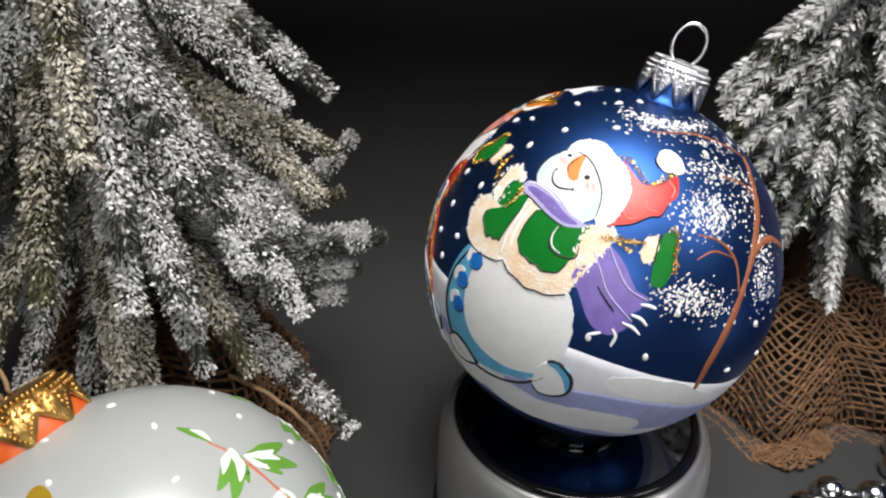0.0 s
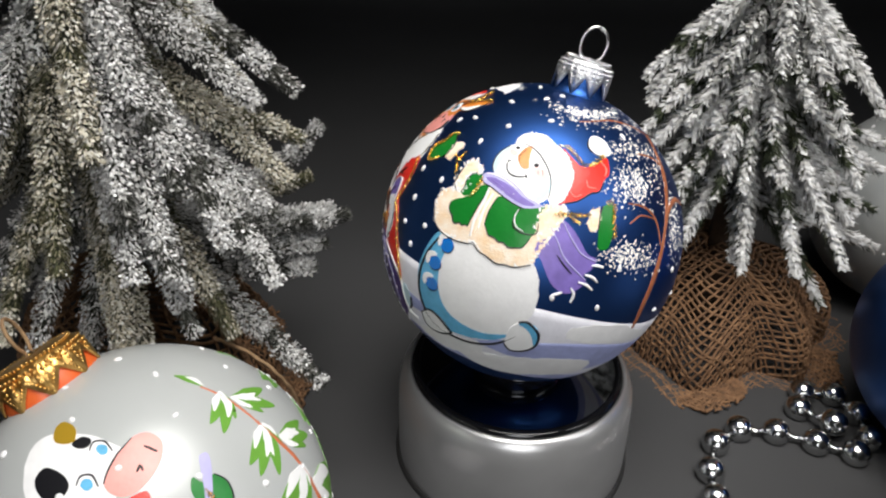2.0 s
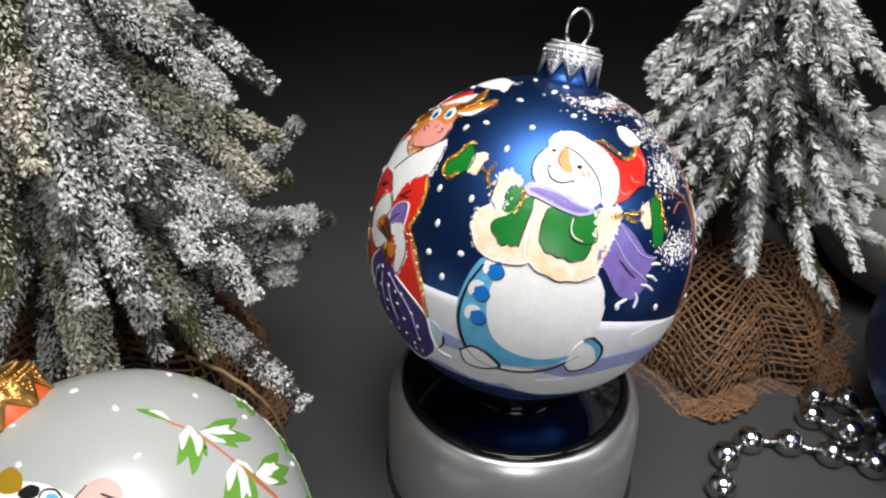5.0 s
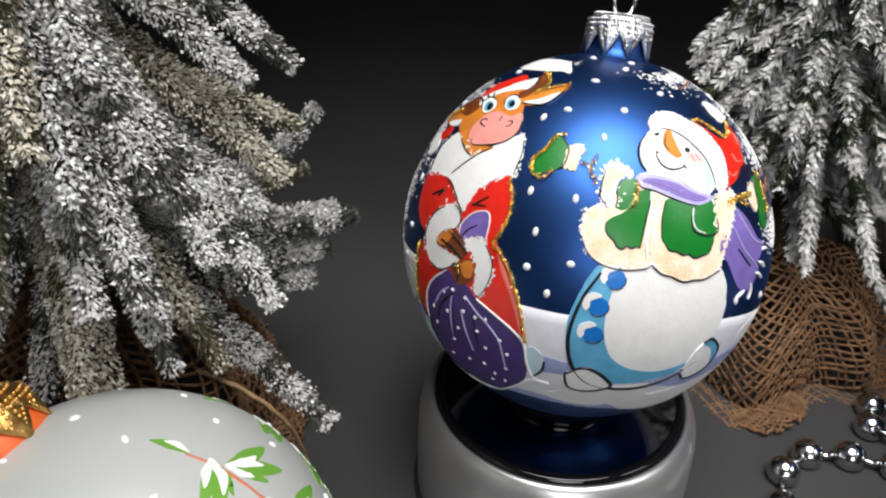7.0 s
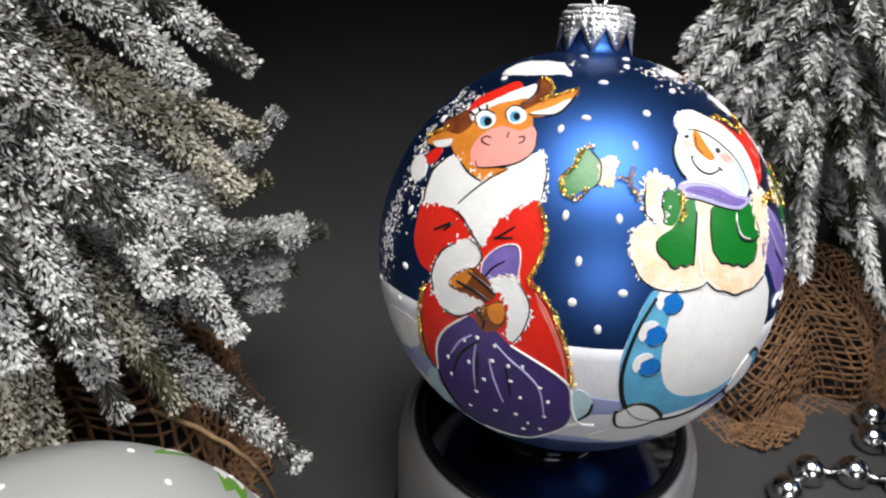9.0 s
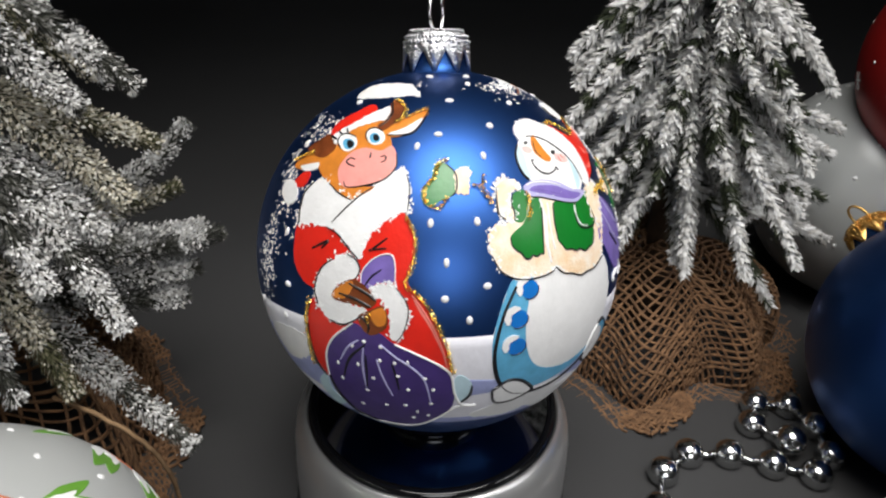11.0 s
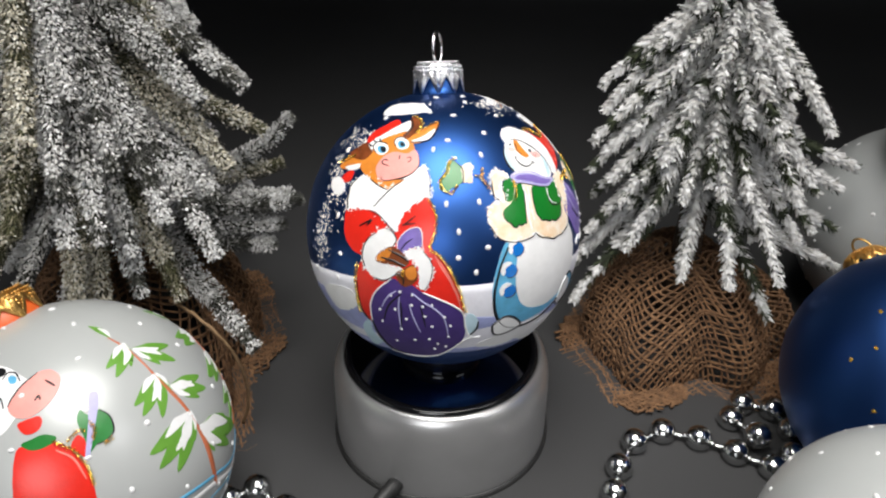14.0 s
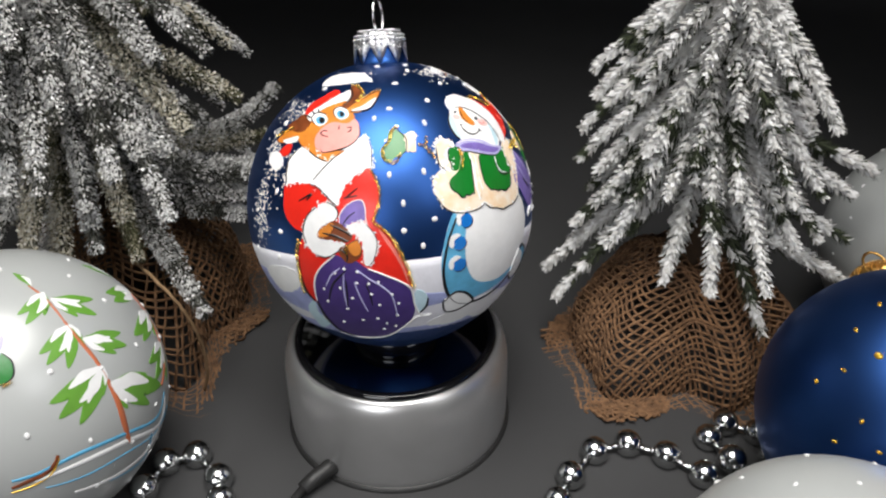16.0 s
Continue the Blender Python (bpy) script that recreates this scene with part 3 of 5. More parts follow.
patch("pompom", WHITE_PAINT, 8, [(65.6, 59.7), (71.9, 60.0), (75.4, 57.2), (74.9, 53.8), (72.5, 51.9), (67.0, 52.5), (63.6, 54.0), (62.6, 56.9)], SNOWMAN)
stroke("painted_line", RED_LIGHT_PAINT, 8, 0.0005, [(53.8, 45.3), (53.8, 43.0), (57.2, 42.1)], SNOWMAN)
stroke("painted_line", RED_LIGHT_PAINT, 8, 0.0005, [(44.9, 42.4), (46.9, 40.3), (50.2, 40.7)], SNOWMAN)
stroke("painted_line", RED_LIGHT_PAINT, 8, 0.0006, [(64.8, 50.4), (66.0, 47.6), (63.5, 45.5)], SNOWMAN)
stroke("painted_line", BLACK_PAINT, 8, 0.00022, [(41.5, 38.3), (47.8, 38.9), (52.4, 40.2), (54.9, 40.9), (58.4, 40.9), (62.3, 43.9)], SNOWMAN)
stroke("painted_line", BLACK_PAINT, 8, 0.0002, [(65.6, 59.7), (62.1, 57.2), (62.6, 54.6)], SNOWMAN)
stroke("painted_line", BLACK_PAINT, 9, 0.00024, [(22.5, 58.7), (28.5, 57.1), (33.2, 53.8), (36.6, 48.6), (37.0, 44.3), (35.8, 40.1)], SNOWMAN)
patch("nose", ORANGE_PAINT, 7, [(27.4, 58.2), (23.0, 57.1), (19.9, 54.1), (20.8, 51.8), (22.8, 50.0), (24.9, 49.5), (26.6, 50.3), (26.3, 52.6), (26.6, 55.2), (27.2, 57.1)], SNOWMAN)
patch("cheek", CHEEK_PAINT, 7, [(29.8, 50.4), (29.1, 48.9), (31.5, 47.3), (35.2, 46.7), (35.7, 48.2), (33.9, 49.7)], SNOWMAN)
patch("cheek", CHEEK_PAINT, 7, [(15.3, 56.3), (14.5, 54.9), (16.8, 53.9), (19.4, 54.2), (18.9, 55.7)], SNOWMAN)
patch("scarf", VIOLET_LIGHT_PAINT, 7, [(6.9, 46.3), (5.3, 45.0), (6.2, 43.2), (11.4, 41.8), (15.6, 40.2), (22.3, 37.7), (26.5, 36.5), (33.4, 37.4), (27.1, 40.2), (22.8, 43.3), (17.2, 45.6), (11.2, 46.6)], SNOWMAN)
patch("scarf_fold", VIOLET_PAINT, 8, [(7.4, 44.4), (9.6, 43.5), (14.8, 41.7), (20.7, 39.2), (26.3, 37.4), (30.4, 37.7), (25.4, 40.0), (19.9, 43.0), (14.0, 44.6), (9.7, 45.1)], SNOWMAN)
stroke("painted_line", BLACK_PAINT, 9, 0.00026, [(-4.2, 33.8), (-4.2, 31.7), (-2.9, 30.2), (-1.7, 29.4), (-0.7, 27.9), (0.7, 27.4), (2.0, 28.1), (3.3, 27.5), (4.7, 28.0), (5.7, 27.6)], SNOWMAN)
stroke("painted_line", BLACK_PAINT, 9, 0.00026, [(12.1, 29.8), (13.3, 28.0), (14.4, 26.5), (16.5, 26.0), (18.4, 24.9), (20.1, 24.9), (22.1, 23.6), (24.6, 23.8), (27.0, 24.2), (29.3, 27.1)], SNOWMAN)
stroke("painted_line", BLACK_PAINT, 9, 0.00022, [(10.7, 41.1), (8.3, 36.0), (6.8, 31.6), (5.7, 27.6)], SNOWMAN)
stroke("painted_line", BLACK_PAINT, 9, 0.0002, [(15.1, 39.2), (12.9, 34.8), (12.1, 29.8)], SNOWMAN)
stroke("painted_line", BLACK_PAINT, 9, 0.00022, [(-5.3, 47.1), (-6.4, 43.4), (-6.6, 40.1), (-4.7, 38.5)], SNOWMAN)
stroke("painted_line", BLACK_PAINT, 9, 0.0002, [(0.5, 44.6), (-1.2, 42.4), (-1.0, 39.7), (-1.7, 37.7)], SNOWMAN)
stroke("painted_line", BLACK_PAINT, 9, 0.00026, [(25.2, 36.6), (22.9, 33.6), (23.0, 30.4), (27.0, 28.5), (31.4, 28.8), (32.0, 32.1)], SNOWMAN)
stroke("painted_line", WHITE_PAINT, 10, 0.0005, [(24.3, 36.1), (23.0, 33.3), (23.9, 30.6), (26.7, 29.2)], SNOWMAN)
stroke("painted_line", BLACK_PAINT, 9, 0.00028, [(13.7, 57.4), (10.0, 55.2), (8.1, 52.2), (8.3, 49.0), (9.7, 47.3)], SNOWMAN)
stroke("painted_line", BLACK_PAINT, 10, 0.00026, [(15.5, 51.7), (15.3, 50.2), (16.6, 48.1), (19.6, 46.8), (23.1, 46.7), (26.1, 47.1)], SNOWMAN)
stroke("painted_line", BLACK_PAINT, 10, 0.00016, [(23.8, 56.6), (20.8, 54.0), (21.6, 51.7)], SNOWMAN)
stroke("painted_line", BLACK_PAINT, 10, 0.0002, [(15.2, 52.0), (16.9, 51.7)], SNOWMAN)
stroke("painted_line", BLACK_PAINT, 10, 0.0002, [(25.3, 47.6), (26.2, 46.3)], SNOWMAN)
stroke("painted_line", RED_PAINT, 9, 0.0002, [(33.2, 49.4), (33.7, 47.6)], SNOWMAN)
stroke("painted_line", RED_PAINT, 9, 0.0002, [(30.9, 49.5), (31.2, 47.7)], SNOWMAN)
stroke("painted_line", WHITE_PAINT, 9, 0.0005, [(6.8, 46.0), (10.9, 46.1), (16.8, 44.9), (22.3, 42.6)], SNOWMAN)
stroke("painted_line", BLACK_PAINT, 9, 0.0002, [(5.4, 44.7), (6.4, 43.0), (11.4, 41.7), (15.5, 40.1), (22.2, 37.5), (26.2, 36.4)], SNOWMAN)
stroke("painted_line", VIOLET_PAINT, 9, 0.0003, [(8.8, 44.6), (14.4, 43.1), (20.2, 40.6)], SNOWMAN)
stroke("painted_line", PALE_SKY_PAINT, 9, 0.00025, [(22.6, 59.9), (32.9, 60.3), (41.0, 58.8)], SNOWMAN)
stroke("painted_line", BLACK_PAINT, 9, 0.00022, [(-10.8, 29.7), (-8.7, 25.9), (-5.0, 23.4), (0.2, 22.2), (6.6, 22.2), (9.1, 23.2)], SNOWMAN)
stroke("painted_line", BLACK_PAINT, 9, 0.00026, [(9.1, 23.2), (11.7, 20.8), (14.8, 19.7), (18.3, 17.9), (21.4, 17.9), (24.9, 17.5), (30.3, 18.7)], SNOWMAN)
stroke("painted_line", WHITE_PAINT, 9, 0.0011, [(10.4, 41.5), (9.3, 35.2), (7.7, 30.2), (7.7, 24.9)], SNOWMAN)
stroke("painted_line", WHITE_PAINT, 9, 0.0009, [(12.7, 39.9), (10.4, 33.8), (10.1, 27.9)], SNOWMAN)
stroke("painted_line", CREAM_PAINT, 9, 0.0013, [(11.9, 40.5), (9.9, 33.8), (8.6, 26.1)], SNOWMAN)
patch("belly_shade", SKY_PAINT, 3, [(-5.1, 23.2), (-9.0, 16.7), (-11.3, 8.9), (-11.6, 2.3), (-9.9, -5.2), (-5.8, -10.7), (1.4, -13.3), (10.0, -13.4), (19.1, -11.7), (24.8, -8.1), (15.3, -9.4), (6.4, -7.3), (0.8, -3.0), (-1.8, 3.6), (-2.1, 10.9), (-0.7, 18.1), (1.2, 24.1)], SNOWMAN)
patch("foot", WHITE_PAINT, 10, [(-10.5, -10.6), (-6.4, -7.5), (-2.2, -8.7), (1.5, -12.5), (2.1, -14.8), (-3.6, -17.1), (-9.0, -16.1)], SNOWMAN)
patch("foot", WHITE_PAINT, 10, [(23.0, -11.8), (24.8, -5.0), (28.4, -2.0), (32.1, -2.8), (34.2, -6.7), (33.6, -12.1), (29.9, -15.1), (24.9, -15.3)], SNOWMAN)
patch("foot_shade", SKY_PAINT, 11, [(27.5, -2.7), (30.6, -2.0), (33.7, -4.6), (34.4, -9.3), (33.1, -12.6), (32.0, -7.8), (30.0, -4.4)], SNOWMAN)
patch("mitten", GREEN_PAINT, 5, [(-33.4, 45.2), (-33.0, 47.9), (-30.4, 50.1), (-30.1, 53.0), (-27.9, 55.0), (-24.2, 54.4), (-20.6, 51.8), (-20.5, 47.6), (-22.4, 45.7), (-26.4, 44.4), (-29.3, 42.6), (-32.1, 43.5)], SNOWMAN)
patch("mitten_cuff", CREAM_PAINT, 6, [(-21.3, 48.7), (-20.7, 52.2), (-16.8, 53.8), (-14.0, 52.3), (-15.2, 49.6), (-16.4, 46.2), (-20.2, 46.2)], SNOWMAN)
patch("mitten_cuff", CREAM_PAINT, 6, [(51.1, 33.2), (53.8, 35.7), (56.5, 35.2), (55.2, 30.5), (53.4, 28.7), (51.0, 29.6)], SNOWMAN)
patch("mitten", GREEN_PAINT, 5, [(54.7, 28.9), (56.2, 33.2), (58.3, 35.9), (62.2, 36.0), (62.5, 33.1), (59.7, 26.0), (57.0, 22.3), (53.7, 23.0), (54.1, 26.4)], SNOWMAN)
patch("scarf", VIOLET_PAINT, 4, [(31.2, 24.4), (36.8, 31.3), (41.0, 33.3), (45.8, 28.7), (49.4, 21.9), (52.7, 19.6), (50.8, 16.5), (48.0, 15.0), (48.6, 12.3), (45.4, 9.9), (42.7, 9.0), (39.6, 10.1), (36.8, 13.2), (33.6, 20.2)], SNOWMAN)
COW = patch("cow", RED_PAINT, 2, [(-75.0, 29.3), (-65.5, 34.0), (-49.7, 34.6), (-39.9, 40.4), (-36.9, 39.3), (-34.4, 35.5), (-33.6, 31.5), (-33.9, 27.5), (-34.9, 23.4), (-31.0, 19.4), (-27.0, 13.1), (-24.0, 6.1), (-22.1, -2.1), (-27.8, -3.9), (-40.4, -1.4), (-55.7, -13.6), (-58.9, -12.4), (-61.7, -8.9), (-63.2, -2.8), (-63.9, 4.3), (-63.1, 10.9), (-62.0, 14.8), (-67.0, 15.7), (-72.0, 19.2), (-74.3, 24.2)], HERO)
patch("collar", WHITE_PAINT, 4, [(-75.0, 29.3), (-77.1, 31.9), (-79.2, 36.6), (-77.4, 40.6), (-72.9, 42.9), (-61.7, 42.6), (-58.2, 41.3), (-54.0, 44.5), (-49.5, 47.7), (-45.8, 50.8), (-43.2, 52.2), (-40.4, 50.7), (-38.3, 47.4), (-37.5, 43.6), (-37.3, 41.0), (-40.8, 40.0), (-45.1, 37.1), (-48.4, 32.4), (-49.8, 26.8), (-52.6, 28.2), (-57.5, 31.2), (-63.3, 31.9), (-70.0, 30.8)], COW)
patch("head", ORANGE_PAINT, 5, [(-87.7, 48.1), (-85.6, 52.5), (-77.3, 60.4), (-68.6, 64.8), (-57.8, 61.9), (-51.7, 57.5), (-57.4, 53.5), (-66.1, 49.1), (-64.4, 44.5), (-54.8, 45.2), (-51.3, 45.6), (-58.3, 40.9), (-64.0, 41.4), (-70.4, 42.5), (-76.5, 43.6), (-83.0, 45.4)], COW)
patch("hair", BROWN_PAINT, 6, [(-94.6, 45.9), (-92.5, 50.7), (-90.1, 53.4), (-80.2, 52.4), (-79.4, 49.5), (-82.8, 47.0)], COW)
patch("hat", RED_PAINT, 7, [(-90.4, 53.8), (-93.8, 57.8), (-91.1, 62.9), (-89.0, 67.3), (-82.3, 67.9), (-77.1, 65.7), (-81.3, 61.5), (-85.8, 57.1), (-85.0, 54.2)], COW)
patch("hat_trim", WHITE_PAINT, 8, [(-84.0, 52.6), (-87.0, 54.0), (-85.2, 57.9), (-81.9, 62.4), (-78.0, 66.8), (-73.9, 69.9), (-68.0, 69.3), (-65.1, 66.0), (-72.3, 62.7), (-78.9, 59.1), (-81.2, 55.0), (-80.2, 52.4)], COW)
patch("horn", BROWN_PAINT, 9, [(-67.1, 62.8), (-65.4, 65.1), (-67.4, 68.2), (-76.1, 71.5), (-73.0, 73.1), (-61.5, 71.7), (-56.6, 68.8), (-57.7, 66.0), (-59.9, 62.8), (-62.9, 61.8)], COW)
patch("ear", ORANGE_PAINT, 5, [(-60.5, 61.9), (-57.8, 64.9), (-52.5, 68.0), (-45.8, 70.9), (-38.8, 72.6), (-39.2, 69.5), (-42.6, 65.6), (-46.4, 62.8), (-52.7, 60.9), (-57.5, 60.8)], COW)
patch("ear_lining", WHITE_PAINT, 6, [(-57.2, 61.5), (-50.3, 64.3), (-44.3, 67.8), (-40.9, 68.8), (-43.2, 64.8), (-47.3, 62.4), (-52.8, 61.2)], COW)
patch("ear", ORANGE_PAINT, 5, [(-94.8, 40.0), (-93.4, 43.2), (-88.6, 47.0), (-80.3, 47.4), (-79.7, 45.1), (-85.9, 42.1), (-90.4, 40.4)], COW)
patch("ear_lining", WHITE_PAINT, 6, [(-90.3, 41.4), (-85.2, 44.2), (-81.5, 45.7), (-80.6, 43.9), (-85.9, 41.4)], COW)
patch("hat_tail", RED_PAINT, 4, [(-87.9, 36.7), (-86.0, 41.0), (-82.1, 42.0), (-81.7, 37.7)], COW)
patch("pompom", WHITE_PAINT, 5, [(-85.8, 31.0), (-91.7, 32.0), (-93.7, 34.3), (-91.2, 36.7), (-85.5, 37.0), (-82.1, 34.9), (-82.6, 32.4)], COW)
patch("eye", WHITE_PAINT, 7, [(-76.2, 52.2), (-80.8, 53.4), (-82.1, 55.2), (-79.2, 56.7), (-73.9, 56.9), (-69.9, 55.5), (-69.6, 53.6), (-71.9, 52.2)], COW)
patch("eye", WHITE_PAINT, 7, [(-65.6, 57.4), (-68.9, 58.8), (-69.5, 60.6), (-66.4, 61.7), (-61.3, 61.5), (-57.4, 59.7), (-57.6, 57.9), (-61.2, 56.8)], COW)
patch("iris", SKY_PAINT, 8, [(-74.0, 52.7), (-77.6, 53.8), (-77.8, 55.1), (-74.5, 55.7), (-70.9, 55.0), (-70.5, 53.6)], COW)
patch("iris", SKY_PAINT, 8, [(-62.8, 57.3), (-66.1, 58.7), (-66.1, 60.0), (-63.2, 60.3), (-59.9, 59.3), (-59.6, 57.9)], COW)
patch("pupil", BLACK_PAINT, 9, [(-73.0, 53.4), (-75.5, 54.3), (-75.3, 55.3), (-72.2, 55.3), (-70.8, 54.4), (-71.3, 53.5)], COW)
patch("pupil", BLACK_PAINT, 9, [(-62.4, 58.1), (-64.4, 59.1), (-64.0, 59.9), (-61.6, 59.7), (-60.1, 58.8), (-60.7, 58.1)], COW)
patch("muzzle", ROSE_PAINT, 7, [(-66.1, 43.9), (-69.7, 46.6), (-70.4, 49.3), (-69.0, 52.8), (-63.9, 55.3), (-55.6, 55.8), (-51.8, 58.0), (-47.6, 55.9), (-45.7, 52.4), (-48.0, 49.1), (-52.2, 46.7), (-57.2, 44.9), (-61.2, 43.4), (-63.8, 43.3)], COW)
patch("cuff", WHITE_PAINT, 4, [(-60.3, 11.5), (-62.0, 14.8), (-62.1, 18.1), (-61.0, 21.8), (-58.0, 24.9), (-53.8, 27.4), (-51.4, 26.6), (-49.0, 24.2), (-50.7, 21.1), (-54.9, 18.8), (-55.0, 15.5), (-51.2, 14.6), (-46.2, 14.5), (-46.6, 12.5), (-51.5, 8.5), (-56.2, 8.4)], COW)
patch("cuff", WHITE_PAINT, 4, [(-44.5, 20.5), (-41.2, 22.3), (-37.8, 21.6), (-34.8, 18.4), (-34.0, 14.9), (-35.0, 10.1), (-36.7, 7.0), (-38.9, 8.7), (-38.9, 14.1), (-41.5, 17.8), (-44.2, 18.3)], COW)
patch("bow", VIOLET_PAINT, 5, [(-47.9, 21.1), (-48.0, 23.7), (-46.4, 26.6), (-43.8, 28.8), (-40.5, 29.5), (-39.0, 27.3), (-38.5, 23.1), (-42.9, 22.1), (-45.6, 19.9)], COW)
patch("hoof", BROWN_PAINT, 6, [(-56.1, 15.1), (-55.4, 17.8), (-51.7, 21.1), (-47.9, 21.2), (-44.4, 19.1), (-42.8, 17.1), (-44.9, 14.8), (-48.5, 15.0), (-53.2, 14.6)], COW)
patch("hoof", BROWN_PAINT, 6, [(-47.7, 12.0), (-44.7, 14.3), (-41.1, 16.3), (-39.5, 13.9), (-39.7, 10.4), (-43.2, 7.6), (-45.8, 8.3)], COW)
patch("hoof", ORANGE_PAINT, 7, [(-56.0, 15.4), (-55.0, 17.7), (-52.0, 20.5), (-50.1, 20.5), (-50.6, 18.2), (-52.3, 15.8)], COW)
patch("hoof", ORANGE_PAINT, 7, [(-44.3, 13.7), (-41.1, 15.8), (-39.8, 13.8), (-40.2, 11.2), (-42.5, 10.6)], COW)
patch("coat_light", RED_LIGHT_PAINT, 3, [(-33.5, 20.4), (-30.3, 17.0), (-27.1, 11.9), (-24.2, 4.4), (-23.5, -0.3), (-25.4, 5.7), (-28.4, 12.0), (-31.4, 16.4)], COW)
patch("sack", PURPLE_PAINT, 5, [(-57.2, -3.0), (-54.6, 3.2), (-49.0, 9.8), (-44.0, 7.4), (-41.4, 8.5), (-37.3, 6.0), (-31.7, 3.8), (-25.6, 0.6), (-22.3, -3.0), (-21.1, -9.9), (-21.3, -15.0), (-22.6, -18.7), (-26.4, -23.6), (-32.0, -28.9), (-39.1, -30.7), (-45.9, -31.3), (-52.2, -29.0), (-55.0, -23.4), (-56.8, -18.1), (-57.8, -11.7)], COW)
patch("foot", PALE_SKY_PAINT, 3, [(-21.5, -6.3), (-20.5, -3.2), (-18.2, -4.0), (-16.4, -7.1), (-16.8, -11.1), (-19.0, -14.2), (-21.0, -12.3)], COW)
patch("foot", PALE_SKY_PAINT, 3, [(-58.9, -12.4), (-59.1, -18.6), (-57.6, -22.7), (-56.0, -25.8), (-62.8, -32.4), (-63.9, -26.2), (-64.1, -19.2), (-61.6, -14.4)], COW)
patch("snow_branch", WHITE_PAINT, 1, [(-113.9, 64.8), (-128.5, 68.5), (-115.2, 77.6), (-89.7, 81.0), (-57.1, 78.1), (-72.5, 76.7), (-80.9, 74.2), (-98.5, 68.9)], HERO)
patch("drift", WHITE_PAINT, 2, [(43.7, -6.9), (47.4, -4.6), (57.4, -5.6), (67.5, -9.4), (85.1, -21.7), (81.0, -22.2), (63.7, -16.0), (52.9, -13.5), (46.4, -10.5)], HERO)
patch("drift", WHITE_PAINT, 2, [(-15.9, -22.7), (-12.5, -19.3), (-3.0, -15.6), (6.5, -15.0), (13.2, -14.4), (14.1, -19.9), (7.1, -24.1), (-2.4, -26.3), (-11.0, -25.1)], HERO)
patch("drift", WHITE_PAINT, 2, [(-84.9, -8.8), (-73.7, -2.0), (-64.9, -1.8), (-63.7, -6.2), (-69.2, -12.0), (-79.1, -16.0)], HERO)
patch("drift", WHITE_PAINT, 2, [(2.9, -23.2), (21.8, -19.8), (42.0, -20.4), (56.1, -25.2), (54.1, -32.7), (35.2, -33.3), (16.1, -32.6)], HERO)
stroke("painted_line", BLACK_PAINT, 8, 0.00058, [(-4.5, 21.2), (-8.3, 14.7), (-10.5, 6.9), (-10.8, 0.3), (-8.9, -7.3), (-4.7, -13.0), (2.5, -15.7), (11.0, -16.0), (19.6, -13.5), (26.5, -8.5)], SNOWMAN)
stroke("painted_line", BLACK_PAINT, 11, 0.00054, [(-10.5, -10.6), (-6.4, -7.5), (-2.2, -8.7), (1.5, -12.5), (2.1, -14.8), (-3.6, -17.1), (-9.0, -16.1), (-10.5, -10.6)], SNOWMAN)
stroke("painted_line", BLACK_PAINT, 12, 0.00051, [(27.5, -2.2), (30.6, -2.0), (34.2, -6.7), (33.6, -12.1), (29.9, -15.1), (24.9, -15.3), (22.9, -12.4)], SNOWMAN)
stroke("painted_line", BLACK_PAINT, 9, 0.00029, [(38.8, 22.2), (41.3, 18.7), (43.8, 15.8)], SNOWMAN)
stroke("painted_line", VIOLET_LIGHT_PAINT, 8, 0.00053, [(36.8, 30.9), (39.2, 26.2), (41.4, 21.1), (45.7, 16.3), (48.7, 13.2)], SNOWMAN)
stroke("painted_line", VIOLET_LIGHT_PAINT, 8, 0.00055, [(41.3, 32.8), (44.0, 27.3), (47.5, 21.9), (53.0, 18.8)], SNOWMAN)
stroke("painted_line", WHITE_PAINT, 9, 0.00084, [(40.9, 9.6), (39.6, 9.1), (37.5, 8.6)], SNOWMAN)
stroke("painted_line", WHITE_PAINT, 9, 0.00085, [(43.6, 11.0), (44.8, 8.6), (43.8, 5.8)], SNOWMAN)
stroke("painted_line", WHITE_PAINT, 9, 0.00088, [(46.1, 12.8), (49.0, 11.4), (51.0, 9.4)], SNOWMAN)
stroke("painted_line", WHITE_PAINT, 9, 0.00089, [(48.4, 15.0), (51.2, 13.7), (52.8, 11.9)], SNOWMAN)
stroke("painted_line", WHITE_PAINT, 9, 0.00091, [(50.9, 17.8), (53.3, 17.3), (55.2, 16.5)], SNOWMAN)
stroke("painted_line", WHITE_PAINT, 9, 0.00069, [(-57.8, -11.7), (-57.6, -3.3), (-54.9, 3.3), (-49.0, 9.8)], COW)
stroke("painted_line", WHITE_PAINT, 9, 0.00081, [(-37.3, 6.0), (-31.7, 3.8), (-25.6, 0.6), (-22.3, -3.0), (-21.1, -9.9), (-18.8, -15.5), (-14.5, -16.3), (-19.8, -16.5), (-22.5, -19.3), (-26.4, -24.0), (-32.0, -29.4), (-39.4, -31.9), (-46.1, -32.0), (-52.8, -30.3)], COW)
stroke("painted_line", VIOLET_LIGHT_PAINT, 8, 0.00077, [(-41.1, 5.3), (-36.8, 1.9), (-32.6, -0.9), (-29.2, -5.3), (-27.4, -14.7)], COW)
stroke("painted_line", VIOLET_LIGHT_PAINT, 8, 0.00070, [(-45.9, 3.1), (-46.2, -3.4), (-45.6, -12.6)], COW)
stroke("painted_line", VIOLET_LIGHT_PAINT, 8, 0.00068, [(-42.2, 0.4), (-40.7, -5.4), (-38.1, -12.8)], COW)
